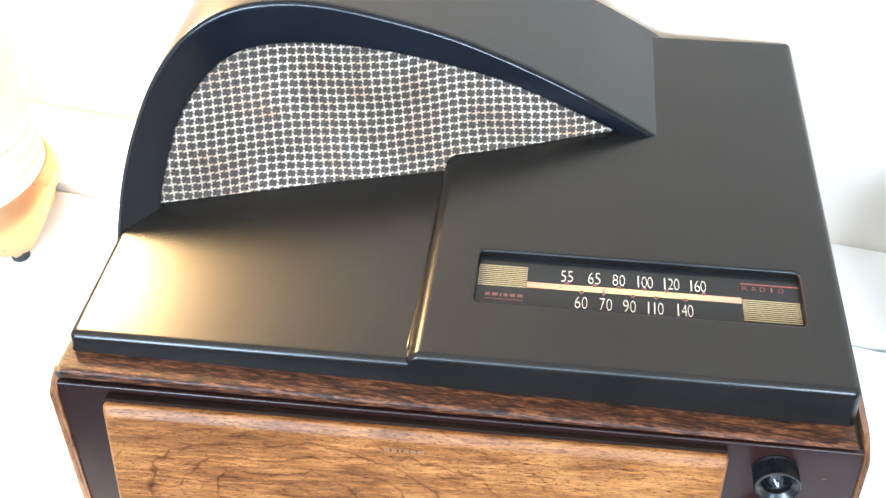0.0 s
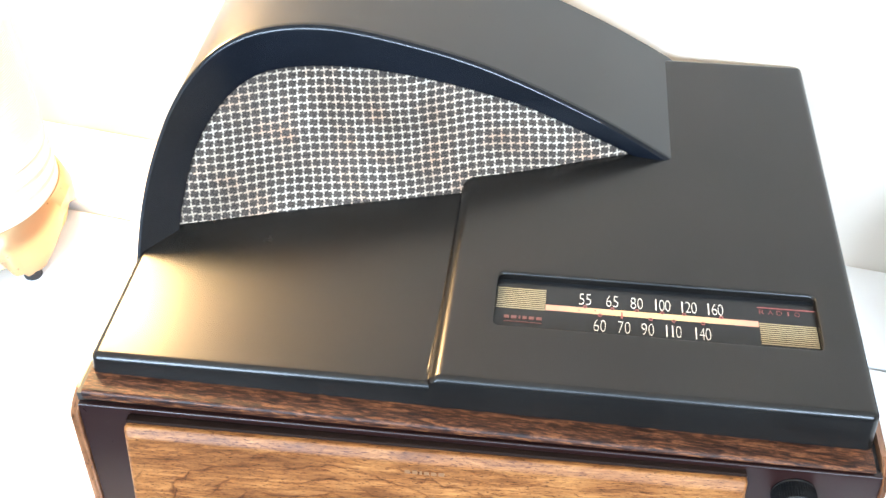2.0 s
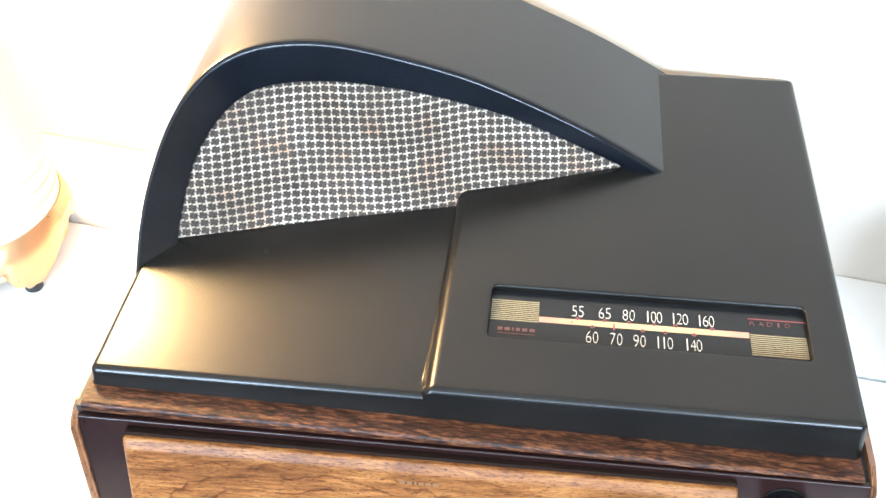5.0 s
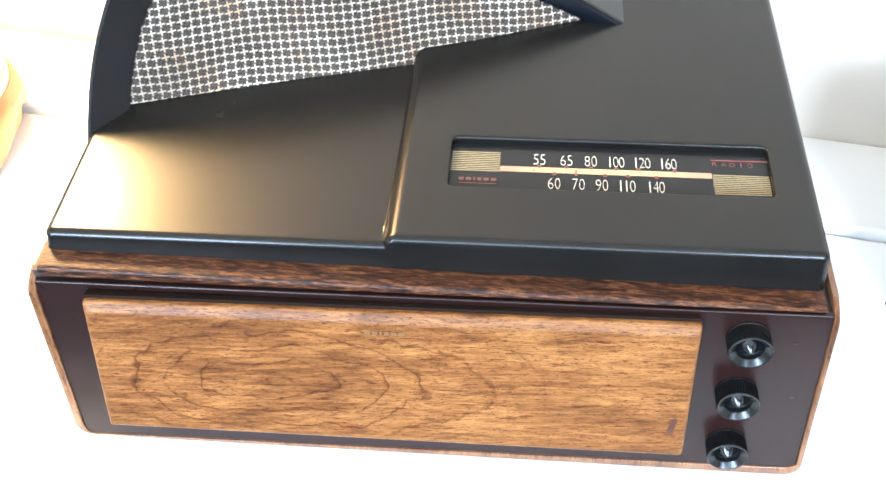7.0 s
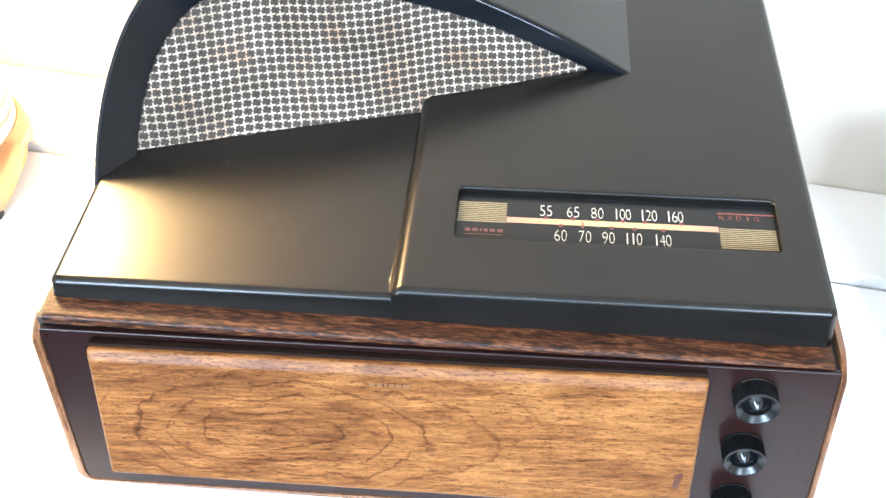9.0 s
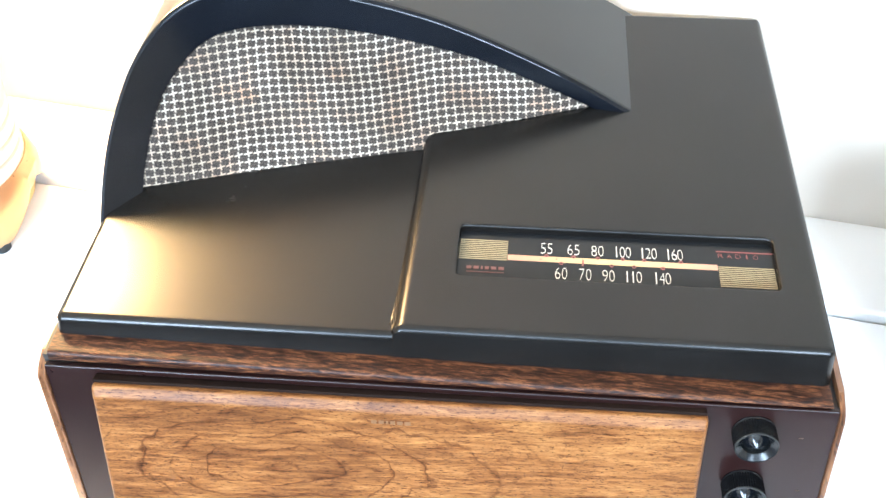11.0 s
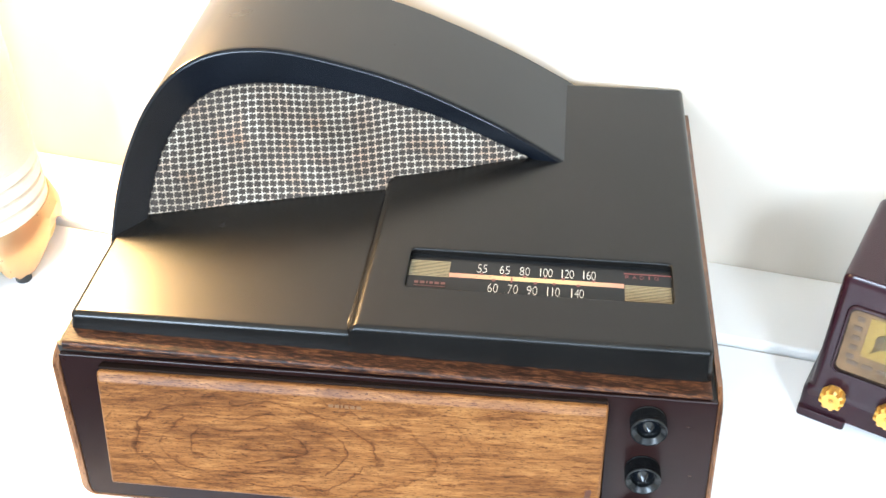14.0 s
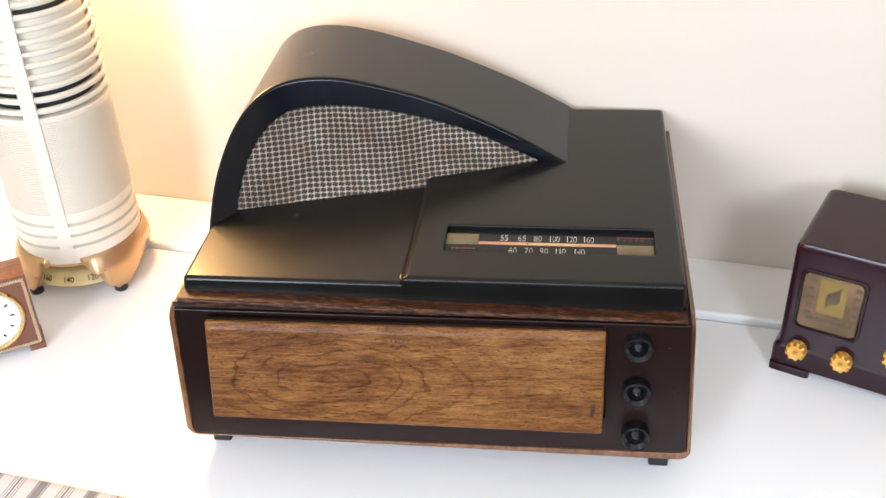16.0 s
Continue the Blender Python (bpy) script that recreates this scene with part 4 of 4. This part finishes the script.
for ang, ln, w, z in ((-52, 0.014, 0.0013, 0.0012), (68, 0.020, 0.0009, 0.0016)):
    bm = bmesh.new()
    vs = [bm.verts.new(p) for zz in (z, z + 0.0003) for p in ((-w * 0.5, -0.003, zz), (w * 0.5, -0.003, zz), (w, ln * 0.5, zz), (0, ln, zz), (-w, ln * 0.5, zz))]
    bm.faces.new(vs[:5][::-1]); bm.faces.new(vs[5:])
    for i in range(5):
        bm.faces.new((vs[i], vs[(i + 1) % 5], vs[5 + (i + 1) % 5], vs[5 + i]))
    part("hand", bm, brass, face, "brass clock pointer", pose(0, 0, 0, 0, 0, ang))
bm = bmesh.new()
lathe(bm, [(0.0022, 0.0008), (0.0022, 0.0022), (0.0001, 0.0024)], 20)
part("boss", bm, brass, face)

# ---- maroon radio ----
maroon_radio = thing("maroon_radio", pose(0.3124, 0.1525, TABLE_Z, 0, 0, -25), "maroon bakelite mantel radio with butterscotch knobs", "radio")
MW, MH, MD = 0.215, 0.1305, 0.128
bm = bmesh.new()


def case_loop(z, grow, r):
    f = 0.0115 * max(z - 0.028, 0) / 0.1
    return round_rect(0.004 - grow, MW - 0.004 + grow, 0.004 + f - grow * 0.25, MD + grow, r, z)


ME = 0.007
loops = [case_loop(0.006, 0.004, 0.004), case_loop(0.024, 0.004, 0.004), case_loop(0.028, 0.0015, 0.005), case_loop(0.030, 0.0, 0.006)]
for k in range(7):
    a = radians(90 * k / 6)
    loops.append(case_loop(MH - ME + ME * math.sin(a), -ME * (1 - math.cos(a)), max(0.006 - ME * (1 - math.cos(a)) * 0.5, 0.002)))
loft(bm, loops, cap_first=True, cap_last=True)
part("case", bm, maroon, maroon_radio, "glossy dark maroon bakelite case", smooth=55, weighted=True)
for x in (0.0, MW - 0.036):
    bm = bmesh.new()
    slab(bm, x, x + 0.036, 0.0, MD, 0.0, 0.0075, 0.003, 0.0004)
    part("plinth_foot", bm, maroon, maroon_radio)
MFACE = Matrix.Translation((0, 0.0040 - 0.0032, 0)) @ Matrix.Rotation(radians(90 - 6.56), 4, "X")
# the glazed dial sits in a moulded frame on the sloping front
bm = bmesh.new()
slab(bm, 0.0135, 0.0715, 0.0490, 0.1100, -0.004, 0.0026, 0.007, 0.0024, hole=(0.0155, 0.0695, 0.0510, 0.1080, 0.006), lip=0.0006, floor_z=0.0002)
part("dial_frame", bm, maroon, maroon_radio, "moulded maroon dial surround", MFACE)
bm = bmesh.new()
slab(bm, 0.0155, 0.0695, 0.0510, 0.1080, -0.003, 0.0006, 0.006, 0.0003)
mdial = part("dial_face", bm, dial_tan, maroon_radio, "mottled tan station dial", MFACE)
bm = bmesh.new()
slab(bm, 0.0310, 0.0545, 0.0700, 0.1035, 0.0006, 0.0009, 0.001, 0.0001)
part("dial_centre", bm, dial_yellow, mdial, "yellow dial centre")
# lens-shaped pointer with drawn-out tips
bm = bmesh.new()
outline = [(0.0001 + 0.0062 * math.cos(radians(15 * k)) ** 3, 0.0150 * math.sin(radians(15 * k)) * (0.55 + 0.45 * abs(math.sin(radians(15 * k))) ** 3)) for k in range(24)]
top = [bm.verts.new((x, y, 0.0014)) for x, y in outline]
low = [bm.verts.new((x, y, 0.0009)) for x, y in outline]
bm.faces.new(top)
for k in range(24):
    bm.faces.new((top[k - 1], low[k - 1], low[k], top[k]))
part("dial_pointer", bm, pointer_brown, mdial, "brown lens-shaped pointer", Matrix.Translation((0.0435, 0.0870, 0)) @ pose(0, 0, 0, 0, 0, -28))
rng = random.Random(5)
for x0 in (0.0240, 0.0632):
    for k in range(5):
        bm = bmesh.new()
        slab(bm, -0.0030 + 0.001 * rng.random(), 0.0026 + 0.001 * rng.random(), -0.0022, 0.0020, 0.0006, 0.0009, 0.001, 0.0001)
        part("station_bar", bm, bar_brown, mdial, "", Matrix.Translation((x0, 0.067 + 0.0082 * k, 0)))
for k in range(4):
    bm = bmesh.new()
    slab(bm, -0.0042, 0.0036 + 0.001 * rng.random(), -0.0018, 0.0018, 0.0006, 0.0009, 0.001, 0.0001)
    part("station_bar", bm, bar_brown, mdial, "", Matrix.Translation((0.0275 + 0.0108 * k, 0.0620, 0)))
bm = bmesh.new()
slab(bm, 0.0157, 0.0693, 0.0512, 0.1078, 0.0006, 0.0013, 0.006, 0.0003, hole=(0.0170, 0.0672, 0.0530, 0.1062, 0.005), lip=0.0003, under=False)
part("gasket", bm, gap_and_gasket_brown, maroon_radio, "dark brown rim inside the dial opening", MFACE)
bm = bmesh.new()
slab(bm, 0.0156, 0.0694, 0.0511, 0.1079, 0.0014, 0.0018, 0.006, 0.0002)
pane = part("glass", bm, thin_glass, maroon_radio, "clear dial glass", MFACE)
pane.visible_shadow = False


def fluted_knob(r, h):
    bm = bmesh.new()
    n = 90

    def flute(k, z):
        c = math.cos(2 * math.pi * 9 * k / n)
        return (0.0014 * (1 if c > 0.1 else -1) * min(1, abs(c) * 3 + 0.3)) if z > 0.0015 else 0.0

    lathe(bm, [(r * 0.7, 0.0), (r, 0.0008), (r, 0.0030), (r * 0.98, h - 0.0015), (r * 0.86, h), (r * 0.5, h - 0.0008), (0.0005, h - 0.0012)], n, wobble=lambda k, z: flute(k, z) if z < h - 0.001 and z > 0.001 else 0.0)
    return bm


for u, v, r, h in ((0.0225, 0.0290, 0.0078, 0.012), (0.0620, 0.0305, 0.0078, 0.012), (0.1050, 0.0480, 0.0100, 0.012)):
    part("knob", fluted_knob(r, h), butter, maroon_radio, "fluted butterscotch knob", MFACE @ Matrix.Translation((u, v, -0.001)))

# ---- striped cloth over the table's front edge ----
bm = bmesh.new()
side = [(-0.4520, 0.0008), (-0.4535, 0.0016), (-0.460, 0.0017), (-0.470, 0.0016), (-0.480, 0.0017), (-0.4865, 0.0010), (-0.4895, -0.003), (-0.4905, -0.02), (-0.492, -0.06), (-0.494, -0.11), (-0.495, -0.16)]
under = [(-0.4545, 0.0004), (-0.460, 0.0004), (-0.470, 0.0004), (-0.480, 0.0004), (-0.4855, 0.0003), (-0.4882, -0.004), (-0.4892, -0.02), (-0.4905, -0.06), (-0.4925, -0.11), (-0.4935, -0.16)][::-1]
NU = 120
loops = []
for i in range(NU + 1):
    x = -1.05 + 1.4 * i / NU
    loops.append([(x, y + (0.004 * math.sin(x * 40) * min(1, max(0, -h) * 9)), h + (0.0004 * math.sin(x * 70 + y * 50) if h > 0.001 else 0)) for y, h in side + under])
loft(bm, loops, cap_first=True, cap_last=True)
cloth = part("striped_cloth", bm, striped_cotton, None, "white cotton cloth with grey stripes along the table edge")
cloth.matrix_world = WALL_TURN @ Matrix.Translation((0, 0, TABLE_Z))
tagged(cloth, category="cloth")
